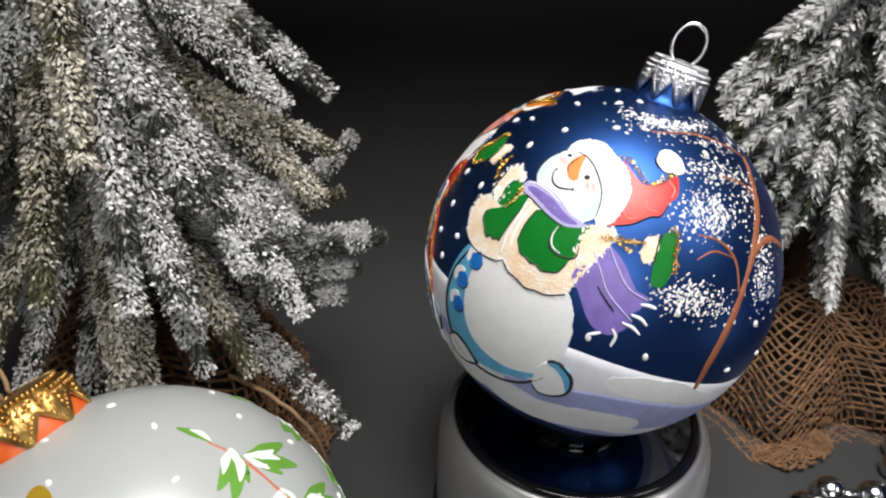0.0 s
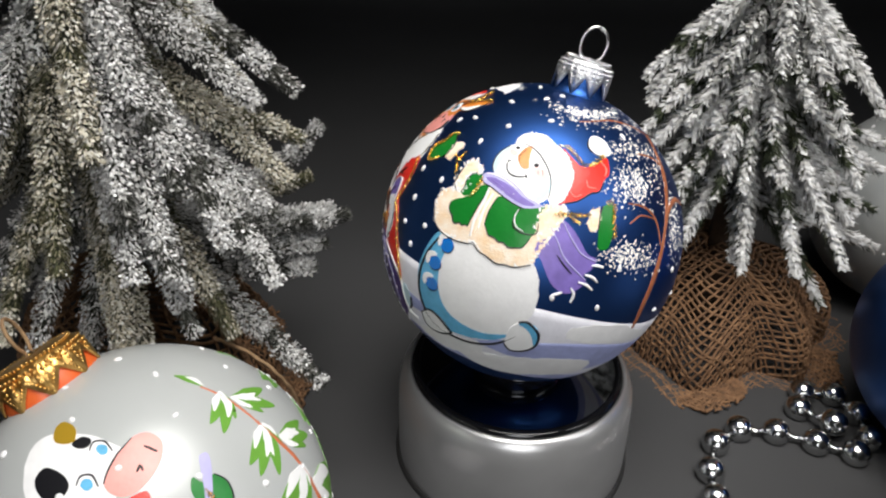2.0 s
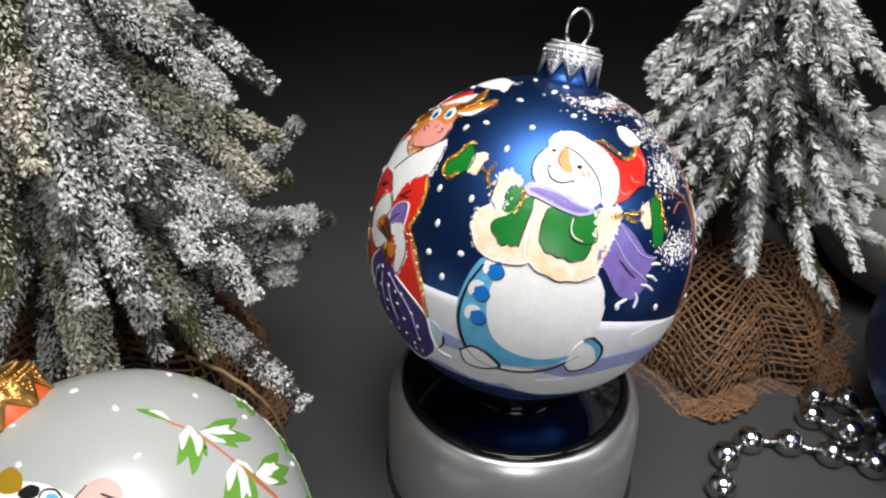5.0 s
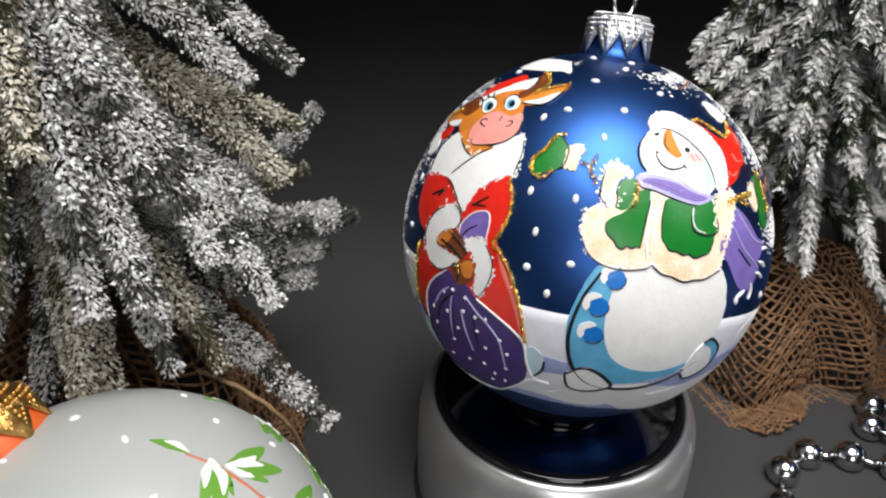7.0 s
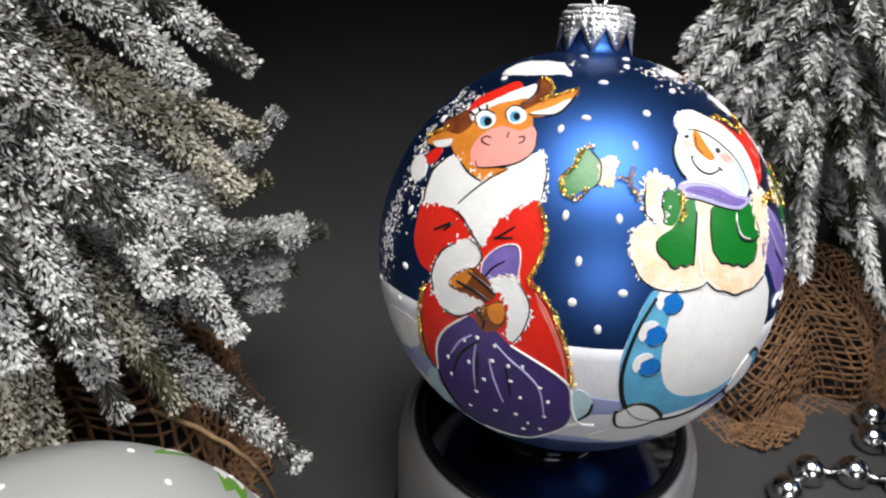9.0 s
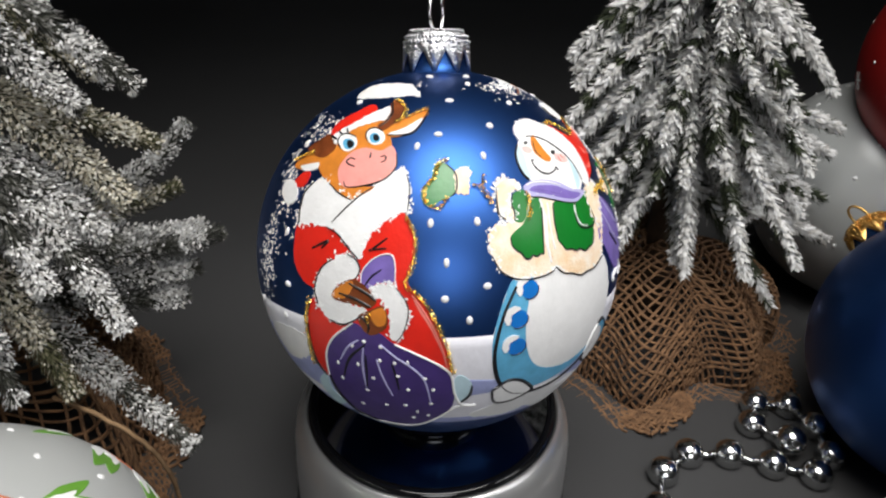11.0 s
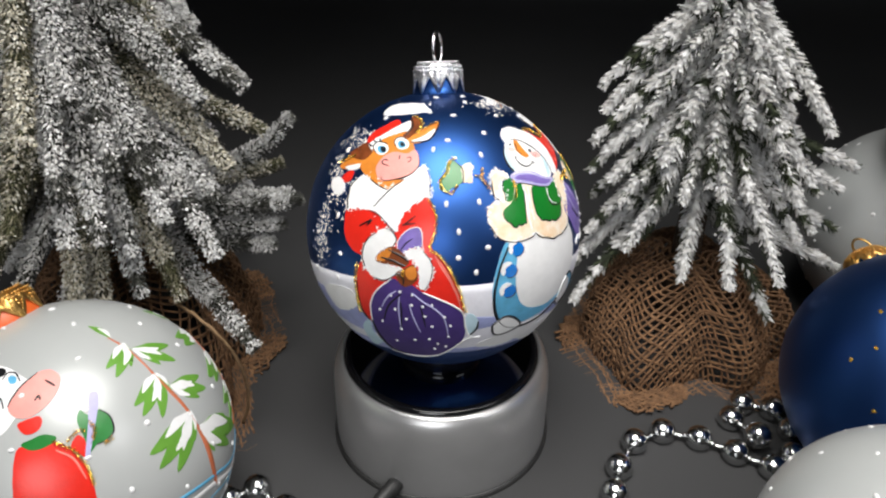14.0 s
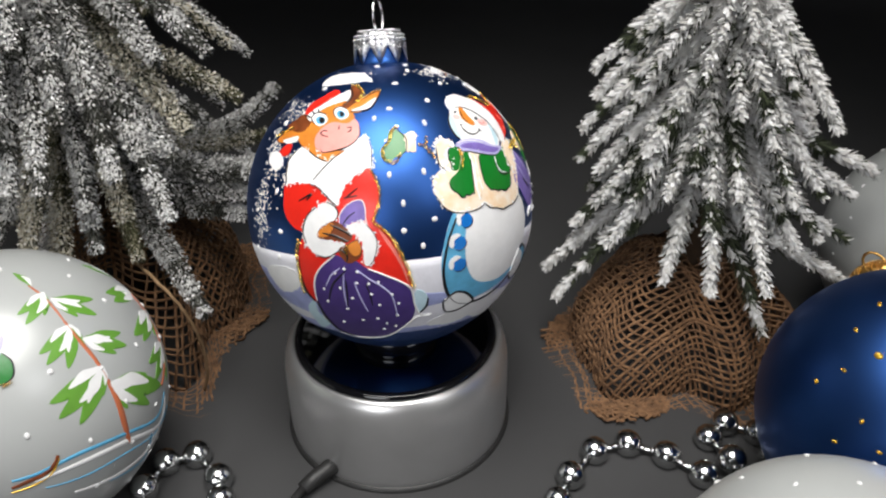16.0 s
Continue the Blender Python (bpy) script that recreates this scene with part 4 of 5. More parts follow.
stroke("painted_line", VIOLET_LIGHT_PAINT, 8, 0.00072, [(-47.1, 5.2), (-50.4, 1.8), (-52.9, -3.3)], COW)
stroke("painted_line", BLACK_PAINT, 9, 0.00038, [(-45.2, 4.3), (-50.0, -1.7), (-52.3, -9.1)], COW)
stroke("painted_line", BLACK_PAINT, 9, 0.00032, [(-45.3, 0.8), (-45.1, -4.9), (-45.5, -11.4)], COW)
stroke("painted_line", BLACK_PAINT, 9, 0.00030, [(-38.0, -0.4), (-36.9, -4.5), (-36.2, -9.5)], COW)
stroke("painted_line", BLACK_PAINT, 9, 0.00034, [(-66.2, 25.3), (-61.3, 28.9), (-62.8, 26.4)], COW)
stroke("painted_line", BLACK_PAINT, 9, 0.00025, [(-47.0, 29.6), (-42.3, 33.7)], COW)
stroke("painted_line", BLACK_PAINT, 9, 0.00025, [(-47.4, 29.8), (-42.0, 31.1)], COW)
stroke("painted_line", BLACK_PAINT, 9, 0.00026, [(-63.1, 49.4), (-66.3, 49.3), (-68.5, 49.8), (-67.6, 51.1), (-65.0, 51.2)], COW)
stroke("painted_line", BLACK_PAINT, 9, 0.00024, [(-53.0, 52.5), (-51.5, 53.4), (-52.2, 54.6), (-54.3, 54.1)], COW)
stroke("painted_line", BLACK_PAINT, 9, 0.00025, [(-58.7, 52.8), (-59.8, 54.5)], COW)
stroke("painted_line", BLACK_PAINT, 9, 0.00021, [(-64.4, 44.5), (-61.4, 43.6), (-52.2, 46.6), (-47.8, 49.0), (-45.7, 52.4), (-47.6, 55.9)], COW)
stroke("painted_line", BLACK_PAINT, 9, 0.00021, [(-70.2, 42.6), (-63.8, 41.3), (-58.0, 40.8)], COW)
stroke("painted_line", BLACK_PAINT, 9, 0.00029, [(-76.2, 52.2), (-81.1, 53.3), (-82.6, 55.3), (-79.6, 56.7), (-73.3, 57.1)], COW)
stroke("painted_line", BLACK_PAINT, 9, 0.00025, [(-65.6, 57.4), (-69.2, 58.8), (-69.9, 60.7), (-66.7, 61.9), (-61.0, 61.5)], COW)
stroke("painted_line", BLACK_PAINT, 9, 0.00036, [(-82.4, 53.6), (-88.4, 53.5)], COW)
stroke("painted_line", BLACK_PAINT, 9, 0.00035, [(-81.4, 55.4), (-86.5, 55.8)], COW)
stroke("painted_line", BLACK_PAINT, 9, 0.00033, [(-79.6, 56.7), (-83.4, 57.7)], COW)
stroke("painted_line", BLACK_PAINT, 9, 0.00022, [(-49.8, 26.8), (-52.7, 28.3), (-58.4, 31.3), (-63.4, 32.0)], COW)
stroke("painted_line", BLACK_PAINT, 9, 0.00032, [(-75.0, 29.3), (-77.1, 32.4), (-78.9, 37.0), (-77.4, 40.6)], COW)
stroke("painted_line", BLACK_PAINT, 9, 0.00020, [(-62.1, 33.6), (-59.4, 37.8), (-55.8, 42.3), (-51.6, 45.8)], COW)
stroke("painted_line", BLACK_PAINT, 9, 0.00018, [(-40.4, 50.7), (-38.1, 47.4), (-37.5, 43.6), (-37.3, 41.0)], COW)
stroke("painted_line", BLACK_PAINT, 9, 0.00020, [(-53.8, 27.4), (-50.7, 26.6), (-48.8, 24.3), (-49.9, 21.5)], COW)
stroke("painted_line", BLACK_PAINT, 9, 0.00045, [(-54.0, 16.8), (-49.0, 16.5), (-44.2, 15.3)], COW)
stroke("painted_line", BLACK_PAINT, 9, 0.00043, [(-51.4, 20.2), (-46.1, 18.8), (-43.0, 17.3)], COW)
stroke("painted_line", BLACK_PAINT, 9, 0.00037, [(-46.7, 12.0), (-44.6, 10.4), (-44.6, 8.0)], COW)
stroke("painted_line", BLACK_PAINT, 9, 0.00039, [(-16.4, -7.1), (-16.8, -11.1), (-19.0, -14.2)], SNOWMAN)
stroke("painted_line", WHITE_PAINT, 9, 0.00039, [(-47.9, 21.1), (-48.1, 23.9), (-46.5, 26.7), (-43.8, 28.9), (-40.4, 29.7), (-38.8, 27.4), (-38.3, 23.1)], COW)
stroke("painted_line", BLACK_PAINT, 8, 0.00027, [(-46.7, 20.5), (-45.1, 23.3), (-42.4, 25.6)], COW)
stroke("painted_line", RED_LIGHT_PAINT, 4, 0.00064, [(-33.5, 20.2), (-30.4, 16.7), (-27.3, 11.5), (-24.9, 5.8), (-23.4, -0.6)], COW)
stroke("painted_bough", BARK_PAINT, 2, 0.00261, [(71.0, -12.1), (73.3, -3.2), (77.3, 5.3), (81.8, 12.9), (87.3, 20.9)], HERO)
stroke("painted_bough", BARK_PAINT, 2, 0.00261, [(87.3, 20.9), (94.4, 28.1), (103.5, 35.3), (111.4, 41.3), (123.3, 46.5)], HERO)
stroke("painted_bough", BARK_PAINT, 2, 0.00085, [(123.3, 46.5), (113.1, 55.7), (98.0, 63.2), (68.6, 67.7)], HERO)
stroke("painted_bough", BARK_PAINT, 2, 0.00079, [(82.3, 16.7), (82.7, 25.4), (78.5, 31.5), (70.4, 34.9)], HERO)
stroke("painted_bough", BARK_PAINT, 2, 0.00054, [(82.6, 26.0), (75.3, 29.5), (68.6, 28.3)], HERO)
stroke("painted_bough", BARK_PAINT, 2, 0.00210, [(85.9, 19.3), (93.6, 25.4), (104.0, 25.2), (114.1, 18.8)], HERO)
stroke("painted_bough", BARK_PAINT, 2, 0.00089, [(106.6, 36.2), (102.8, 43.0), (92.3, 48.3)], HERO)
stroke("painted_line", BLACK_PAINT, 9, 0.00072, [(-57.8, -11.7), (-56.8, -18.1), (-55.0, -23.4), (-52.2, -29.0), (-45.9, -31.3)], COW)
stroke("painted_line", BLACK_PAINT, 9, 0.00038, [(-65.3, 62.5), (-64.0, 65.1), (-66.1, 68.6), (-75.6, 71.7)], COW)
stroke("painted_line", BLACK_PAINT, 9, 0.00025, [(-57.5, 60.8), (-46.2, 62.6), (-41.7, 65.5), (-38.7, 72.1)], COW)
stroke("painted_line", BLACK_PAINT, 9, 0.00027, [(-60.3, 11.5), (-62.0, 14.8), (-62.1, 18.1), (-61.0, 21.8), (-58.0, 24.9)], COW)
stroke("painted_line", BLACK_PAINT, 9, 0.00024, [(-56.2, 8.4), (-51.5, 8.5), (-46.6, 12.5)], COW)
stroke("painted_line", BLACK_PAINT, 9, 0.00017, [(-37.8, 21.6), (-34.8, 18.4), (-34.0, 14.9), (-35.0, 10.1), (-36.7, 7.0)], COW)
stroke("painted_line", BLACK_PAINT, 9, 0.00051, [(-63.9, 4.3), (-63.2, -2.8), (-61.7, -8.9), (-58.9, -12.4)], COW)
stroke("painted_line", BLACK_PAINT, 9, 0.00024, [(54.7, 28.9), (56.2, 33.2), (58.3, 35.9)], SNOWMAN)
stroke("painted_line", BLACK_PAINT, 9, 0.00023, [(-24.2, 54.4), (-20.6, 51.8), (-20.5, 47.6), (-22.4, 45.7)], SNOWMAN)
glitter([(-37.6, 39.9), (-34.6, 36.3), (-33.3, 32.3), (-33.5, 28.7), (-34.7, 24.9), (-35.3, 22.6), (-32.0, 20.6), (-28.7, 17.1), (-26.0, 11.9), (-23.6, 6.2), (-21.8, -2.0)], COW)
glitter([(-63.2, 12.0), (-64.2, 6.8), (-63.5, -1.0), (-62.7, -9.6)], COW)
glitter([(-73.4, 73.0), (-59.0, 71.3), (-54.9, 67.5), (-57.1, 65.1)], COW)
glitter([(-52.5, 68.0), (-45.8, 70.9), (-38.8, 72.6)], COW)
glitter([(43.9, 58.3), (49.4, 57.0), (52.5, 53.4), (55.5, 50.0), (63.1, 50.7), (68.1, 52.8)], SNOWMAN, width=0.0020)
glitter([(38.7, 34.8), (43.3, 34.9), (47.9, 34.2), (52.2, 33.9)], SNOWMAN, width=0.0022)
glitter([(44.2, 33.8), (47.8, 31.4)], SNOWMAN)
glitter([(60.6, 36.5), (62.9, 36.4), (62.8, 33.7), (61.2, 30.6), (61.3, 27.7), (59.8, 25.2)], SNOWMAN, width=0.0020)
glitter([(-14.3, 48.4), (-11.5, 47.7), (-9.3, 44.8), (-8.2, 43.0)], SNOWMAN)
glitter([(-10.7, 47.4), (-9.3, 50.6)], SNOWMAN)
glitter([(3.4, 37.5), (5.3, 40.6), (5.9, 44.2)], SNOWMAN)
glitter([(-30.2, 42.8), (-32.5, 45.3), (-32.1, 47.6), (-29.5, 50.4), (-26.7, 55.1), (-23.2, 55.1)], COW)
glitter([(-30.2, 42.8), (-26.8, 42.6), (-23.8, 45.1)], COW)
glitter([(-44.6, 13.6), (-44.8, 11.2)], COW)
glitter([(-96.7, 40.6), (-93.5, 43.7), (-88.3, 47.2)], COW)
for spot in [(-39.1, 59.4), (-28.8, 63.8), (5.6, 65.5), (-6.5, 56.5), (-29.4, 38.6), (-14.3, 38.9), (-24.2, 28.8), (-24.5, 19.5), (-12.8, 22.4), (-17.9, 13.7), (-79.3, 25.1), (-73.2, 11.9), (-100.1, 46.4), (-103.3, 65.1), (-73.8, 1.6), (-89.6, -1.7), (-152.4, 85.0), (102.3, 81.6), (51.6, 83.0), (-18.5, 77.3), (42.3, 69.7)]:
    snow_dot(spot, 0.00085, HERO)
for spot in [(93.5, 55.9), (37.7, 7.6), (53.4, 2.4), (61.6, 14.9), (82.0, -8.7), (90.7, 4.0), (99.0, -10.7)]:
    snow_dot(spot, 0.00085, HERO)
for spot in [(-53.8, -4.9), (-49.1, 2.8), (-45.7, 5.0), (-47.5, -3.1), (-53.1, -10.6), (-43.3, -6.9), (-45.6, -12.6), (-48.4, -20.9), (-41.3, -0.0), (-41.0, 4.5), (-37.2, -0.0), (-36.4, -4.4), (-33.8, 0.8), (-29.2, -4.3), (-33.7, -9.3), (-26.9, -8.6), (-34.7, -16.6), (-27.4, -14.7), (-31.4, -19.5), (-40.4, -18.0), (-32.7, -23.4), (-28.1, -21.3)]:
    snow_dot(spot, 0.0005, COW, 6)
splatter((65.9, 17.9), (15.2, -4.2), (-0.4, -6.7), 150)
splatter((78.0, 39.3), (15.5, -4.2), (-5.5, -7.9), 190)
splatter((89.8, 50.2), (20.7, -6.1), (-7.7, -4.3), 90)
splatter((93.8, 68.2), (41.9, -10.7), (-9.5, -2.3), 130)
splatter((110.4, 55.5), (20.2, -7.5), (-9.2, -1.0), 40)
splatter((95.3, 19.4), (8.9, -4.2), (-4.3, -13.7), 120)
splatter((103.5, 39.9), (8.0, -3.2), (-11.7, -4.6), 30)
splatter((-86.9, 14.9), (6.9, 3.4), (4.0, -16.7), 120)
splatter((-88.9, 34.5), (8.2, 3.3), (13.3, -9.4), 120)
splatter((-96.8, 52.7), (19.4, 6.9), (14.4, -2.9), 90)
splatter((-101.0, 77.4), (19.3, 6.2), (17.0, -0.5), 40)
splatter((74.0, 70.1), (27.7, -13.2), (-27.2, 0.7), 60)
CALF_ON_PEARL = patch("calf", WHITE_PAINT, 1, [(-46.2, 61.1), (-40.9, 68.9), (-10.0, 72.2), (15.3, 68.4), (23.6, 63.9), (13.6, 55.9), (6.2, 49.5), (-9.2, 47.0), (-18.7, 47.2)], WHITE_FRONT, 0.048)
patch("muzzle", ROSE_PAINT, 3, [(6.8, 58.8), (8.3, 62.2), (13.6, 66.7), (23.8, 70.3), (35.9, 70.4), (42.1, 66.6), (37.4, 61.6), (28.1, 57.3), (19.4, 54.9), (11.3, 55.7)], CALF_ON_PEARL, 0.048)
patch("mouth", RED_PAINT, 4, [(14.3, 52.8), (17.9, 54.1), (25.1, 54.9), (26.8, 52.8), (24.0, 50.1), (18.4, 49.6)], CALF_ON_PEARL, 0.048)
patch("spot", BLACK_PAINT, 2, [(-30.2, 57.3), (-28.4, 60.7), (-17.7, 60.8), (-10.8, 58.5), (-11.5, 55.3), (-18.0, 53.4), (-25.4, 54.7)], CALF_ON_PEARL, 0.048)
patch("spot", BLACK_PAINT, 2, [(-21.9, 68.6), (-18.0, 71.2), (-9.1, 71.1), (-7.7, 69.1), (-14.0, 67.9)], CALF_ON_PEARL, 0.048)
patch("spot", GREY_PAINT, 2, [(-15.2, 51.3), (-7.7, 54.8), (-0.2, 52.8), (-1.6, 49.0), (-9.3, 47.3)], CALF_ON_PEARL, 0.048)
patch("eye", WHITE_PAINT, 3, [(-6.1, 67.7), (-5.1, 70.1), (3.5, 70.3), (9.2, 67.9), (5.7, 66.1), (-0.4, 66.0)], CALF_ON_PEARL, 0.048)
patch("eye", WHITE_PAINT, 3, [(-6.8, 58.4), (-5.8, 60.8), (0.1, 61.0), (3.5, 58.6), (1.2, 56.6), (-3.5, 56.7)], CALF_ON_PEARL, 0.048)
patch("iris", SKY_PAINT, 4, [(-1.7, 68.3), (-0.2, 69.6), (5.5, 69.1), (6.8, 67.2), (2.7, 66.7)], CALF_ON_PEARL, 0.048)
patch("iris", SKY_PAINT, 4, [(-4.7, 58.5), (-3.7, 60.2), (0.1, 60.0), (1.7, 58.3), (-1.1, 57.2)], CALF_ON_PEARL, 0.048)
patch("bell", GOLD_PAINT, 3, [(-37.3, 67.3), (-46.5, 70.1), (-44.1, 72.6), (-29.6, 72.8), (-21.3, 69.9), (-27.0, 67.9)], CALF_ON_PEARL, 0.048)
patch("coat", RED_PAINT, 1, [(14.3, 43.9), (21.7, 45.5), (29.2, 46.3), (35.6, 42.7), (39.8, 36.2), (40.7, 28.5), (38.3, 17.8), (27.8, 10.3), (17.5, 12.5), (13.7, 23.5)], CALF_ON_PEARL, 0.048)
patch("coat_collar", GREEN_PAINT, 2, [(16.6, 46.5), (21.7, 47.9), (27.0, 48.7), (32.2, 46.9), (29.0, 45.0), (21.7, 44.2)], CALF_ON_PEARL, 0.048)
patch("sleeve", RED_PAINT, 2, [(36.9, 42.5), (40.8, 45.4), (43.2, 42.7), (42.3, 37.0), (39.9, 38.7)], CALF_ON_PEARL, 0.048)
patch("mitten", GREEN_PAINT, 3, [(42.6, 49.9), (45.8, 52.9), (48.4, 50.2), (54.3, 50.3), (56.8, 46.6), (55.2, 41.9), (51.2, 40.2), (46.9, 40.2), (43.0, 38.7), (43.1, 43.7)], CALF_ON_PEARL, 0.048)
patch("candle", VIOLET_LIGHT_PAINT, 4, [(52.5, 55.6), (56.3, 56.7), (57.8, 55.0), (51.2, 48.3), (45.7, 41.8), (41.6, 36.2), (40.8, 37.5), (45.6, 45.9)], CALF_ON_PEARL, 0.048)
stroke("painted_line", BLACK_PAINT, 5, 0.0003, [(6.8, 58.8), (8.3, 62.2), (13.6, 66.7), (23.8, 70.3)], CALF_ON_PEARL, 0.048)
stroke("painted_line", BLACK_PAINT, 5, 0.0003, [(-6.1, 67.7), (-5.3, 70.3), (3.4, 70.5), (10.2, 67.6)], CALF_ON_PEARL, 0.048)
stroke("painted_line", BLACK_PAINT, 5, 0.0003, [(-6.8, 58.4), (-5.9, 60.9), (0.1, 61.2), (4.4, 58.2)], CALF_ON_PEARL, 0.048)
stroke("painted_line", BLACK_PAINT, 5, 0.0004, [(23.1, 60.3), (25.4, 61.8), (26.4, 60.2)], CALF_ON_PEARL, 0.048)
stroke("painted_line", BLACK_PAINT, 5, 0.0004, [(30.6, 66.9), (34.0, 65.4), (36.9, 63.8)], CALF_ON_PEARL, 0.048)
stroke("painted_line", BLACK_PAINT, 5, 0.0003, [(54.3, 50.3), (56.8, 46.6), (55.2, 41.9), (51.2, 40.2), (46.9, 40.2)], CALF_ON_PEARL, 0.048)
stroke("painted_line", RED_LIGHT_PAINT, 4, 0.0008, [(30.9, 42.8), (36.7, 38.6), (39.0, 31.1)], CALF_ON_PEARL, 0.048)
stroke("painted_bough", STEM_PAINT, 2, 0.0009, [(101.2, 68.2), (94.1, 57.4), (89.9, 49.7)], WHITE_FRONT, 0.048)
stroke("painted_bough", STEM_PAINT, 2, 0.0014, [(89.9, 49.7), (87.8, 42.8), (87.1, 32.3), (86.0, 23.6)], WHITE_FRONT, 0.048)
stroke("painted_bough", STEM_PAINT, 2, 0.0024, [(86.0, 23.6), (84.9, 13.2), (83.6, 4.2), (83.3, -4.8)], WHITE_FRONT, 0.048)
stroke("painted_bough", STEM_PAINT, 2, 0.0012, [(143.5, 27.5), (136.3, 19.9), (128.5, 11.1)], WHITE_FRONT, 0.048)
stroke("painted_bough", STEM_PAINT, 2, 0.0022, [(128.5, 11.1), (122.2, 4.1), (109.7, 0.3)], WHITE_FRONT, 0.048)
tuft((102.1, 67.4), [(117.0, 75.7)], WHITE_FRONT, 0.048)
tuft((100.5, 62.5), [(72.2, 61.1), (72.2, 56.4), (84.5, 55.6)], WHITE_FRONT, 0.048)
tuft((98.1, 59.0), [(114.8, 46.7), (105.7, 42.8), (97.4, 47.5)], WHITE_FRONT, 0.048)
tuft((90.5, 47.5), [(68.6, 44.8), (68.8, 40.2), (75.3, 35.3), (87.5, 38.5)], WHITE_FRONT, 0.048)
tuft((89.2, 40.9), [(106.7, 31.8), (103.7, 27.0), (96.7, 28.2)], WHITE_FRONT, 0.048)
tuft((87.7, 28.8), [(62.5, 28.0), (63.2, 21.6), (68.7, 15.8), (80.9, 19.8)], WHITE_FRONT, 0.048)
tuft((85.8, 21.9), [(103.4, 12.3), (109.3, 1.2), (97.8, 1.7), (87.3, 8.8)], WHITE_FRONT, 0.048)
tuft((151.7, 34.5), [(151.3, 49.7)], WHITE_FRONT, 0.048)
tuft((144.9, 28.5), [(125.2, 42.7), (122.2, 38.7), (129.5, 32.6)], WHITE_FRONT, 0.048)
tuft((136.9, 20.2), [(111.4, 26.1), (113.7, 21.1), (125.5, 14.3)], WHITE_FRONT, 0.048)
tuft((127.0, 9.4), [(107.9, 13.8), (106.7, 6.0), (116.2, -2.8)], WHITE_FRONT, 0.048)
stroke("painted_line", SKY_PAINT, 1, 0.0016, [(111.1, -3.9), (101.3, -8.9), (82.5, 0.4), (64.9, 5.6), (49.5, 5.6), (42.6, 6.2)], WHITE_FRONT, 0.048)
stroke("painted_line", SKY_PAINT, 1, 0.0008, [(115.6, -15.7), (101.7, -16.6), (80.7, -8.5), (64.1, -5.2), (51.2, -1.8)], WHITE_FRONT, 0.048)
stroke("painted_line", WHITE_PAINT, 2, 0.0022, [(111.1, -7.0), (103.6, -15.2), (81.7, -3.2), (63.6, 1.6), (48.8, 2.9)], WHITE_FRONT, 0.048)
stroke("painted_line", WHITE_PAINT, 2, 0.0022, [(104.8, -13.6), (96.3, -20.8), (77.5, -17.5), (58.9, -10.6)], WHITE_FRONT, 0.048)
stroke("painted_line", SKY_PAINT, 1, 0.0012, [(96.3, -11.6), (91.8, -24.1), (71.9, -16.8)], WHITE_FRONT, 0.048)
stroke("painted_sled", BROWN_PAINT, 3, 0.0018, [(41.8, 3.4), (47.2, 3.9), (51.9, 4.3), (56.2, 6.3), (58.4, 9.4)], WHITE_FRONT, 0.048)
stroke("painted_sled", GOLD_PAINT, 4, 0.0006, [(41.3, 1.5), (48.4, 1.5), (54.4, 3.3), (58.4, 8.0)], WHITE_FRONT, 0.048)
glitter([(30.4, 45.8), (36.8, 42.0), (40.5, 35.5), (40.9, 28.4)], CALF_ON_PEARL, 0.048)
glitter([(36.1, 44.5), (40.4, 46.4), (44.1, 46.0)], CALF_ON_PEARL, 0.048)
glitter([(47.8, 48.3), (48.2, 45.1), (45.8, 42.1)], CALF_ON_PEARL, 0.048)
glitter([(49.5, 39.4), (53.5, 39.9)], CALF_ON_PEARL, 0.048)
for lon, lat in ((-0.5, 19.6), (-4.3, 12.2), (-4.8, 4.1)):
    patch("button", BUTTON_PAINT, 5, [(lon + 2.7 * math.cos(a), lat + 2.5 * math.sin(a)) for a in [math.pi / 4 * i for i in range(8)]], SNOWMAN)
    stroke("painted_line", BLACK_PAINT, 7, 0.0002, [(lon + 2.8 * math.cos(a), lat + 2.6 * math.sin(a)) for a in [-2.2 + 0.4 * i for i in range(7)]], SNOWMAN)
    patch("button_glint", WHITE_PAINT, 8, [(lon - 1.2 + q * math.cos(a), lat + 0.7 + q * math.sin(a)) for q, a in ((2.9, 0.9), (3.1, 1.6), (3.1, 2.4), (3.0, 3.2), (2.8, 3.9), (1.3, 3.8), (1.1, 3.0), (1.2, 2.2), (1.4, 1.4))], SNOWMAN)

for lon, lat, s in ((18.9, 57.0, 0.0005), (30.2, 51.1, 0.00065)):
    snow_dot((lon, lat), s, SNOWMAN, 9, RADIUS, BLACK_PAINT)

# raised dots on the plain baubles
def dotted(ball, r, count, seed, size, mat, keep):
    rng = random.Random(seed)
    put = []
    for _ in range(4000):
        p = (rng.uniform(-180, 180), math.degrees(math.asin(rng.uniform(-0.6, 1))))
        v = on_ball(*p, 1)
        if keep(*p) and all((v - q).length > 0.27 for q in put):
            put.append(v)
            snow_dot(p, size * rng.uniform(0.8, 1.15), ball, 0, r, mat)
            if len(put) >= count:
                break


dotted(WHITE_FRONT, 0.048, 90, 3, 0.0009, WHITE_PAINT, lambda lon, lat: lat > 40 or lon > -60)
dotted(WHITE_SIDE, 0.0440, 90, 5, 0.0008, WHITE_PAINT, lambda lon, lat: True)
dotted(WHITE_BACK, 0.0500, 80, 6, 0.0008, WHITE_PAINT, lambda lon, lat: True)
dotted(RED_TOP, 0.0480, 70, 8, 0.0007, WHITE_PAINT, lambda lon, lat: True)


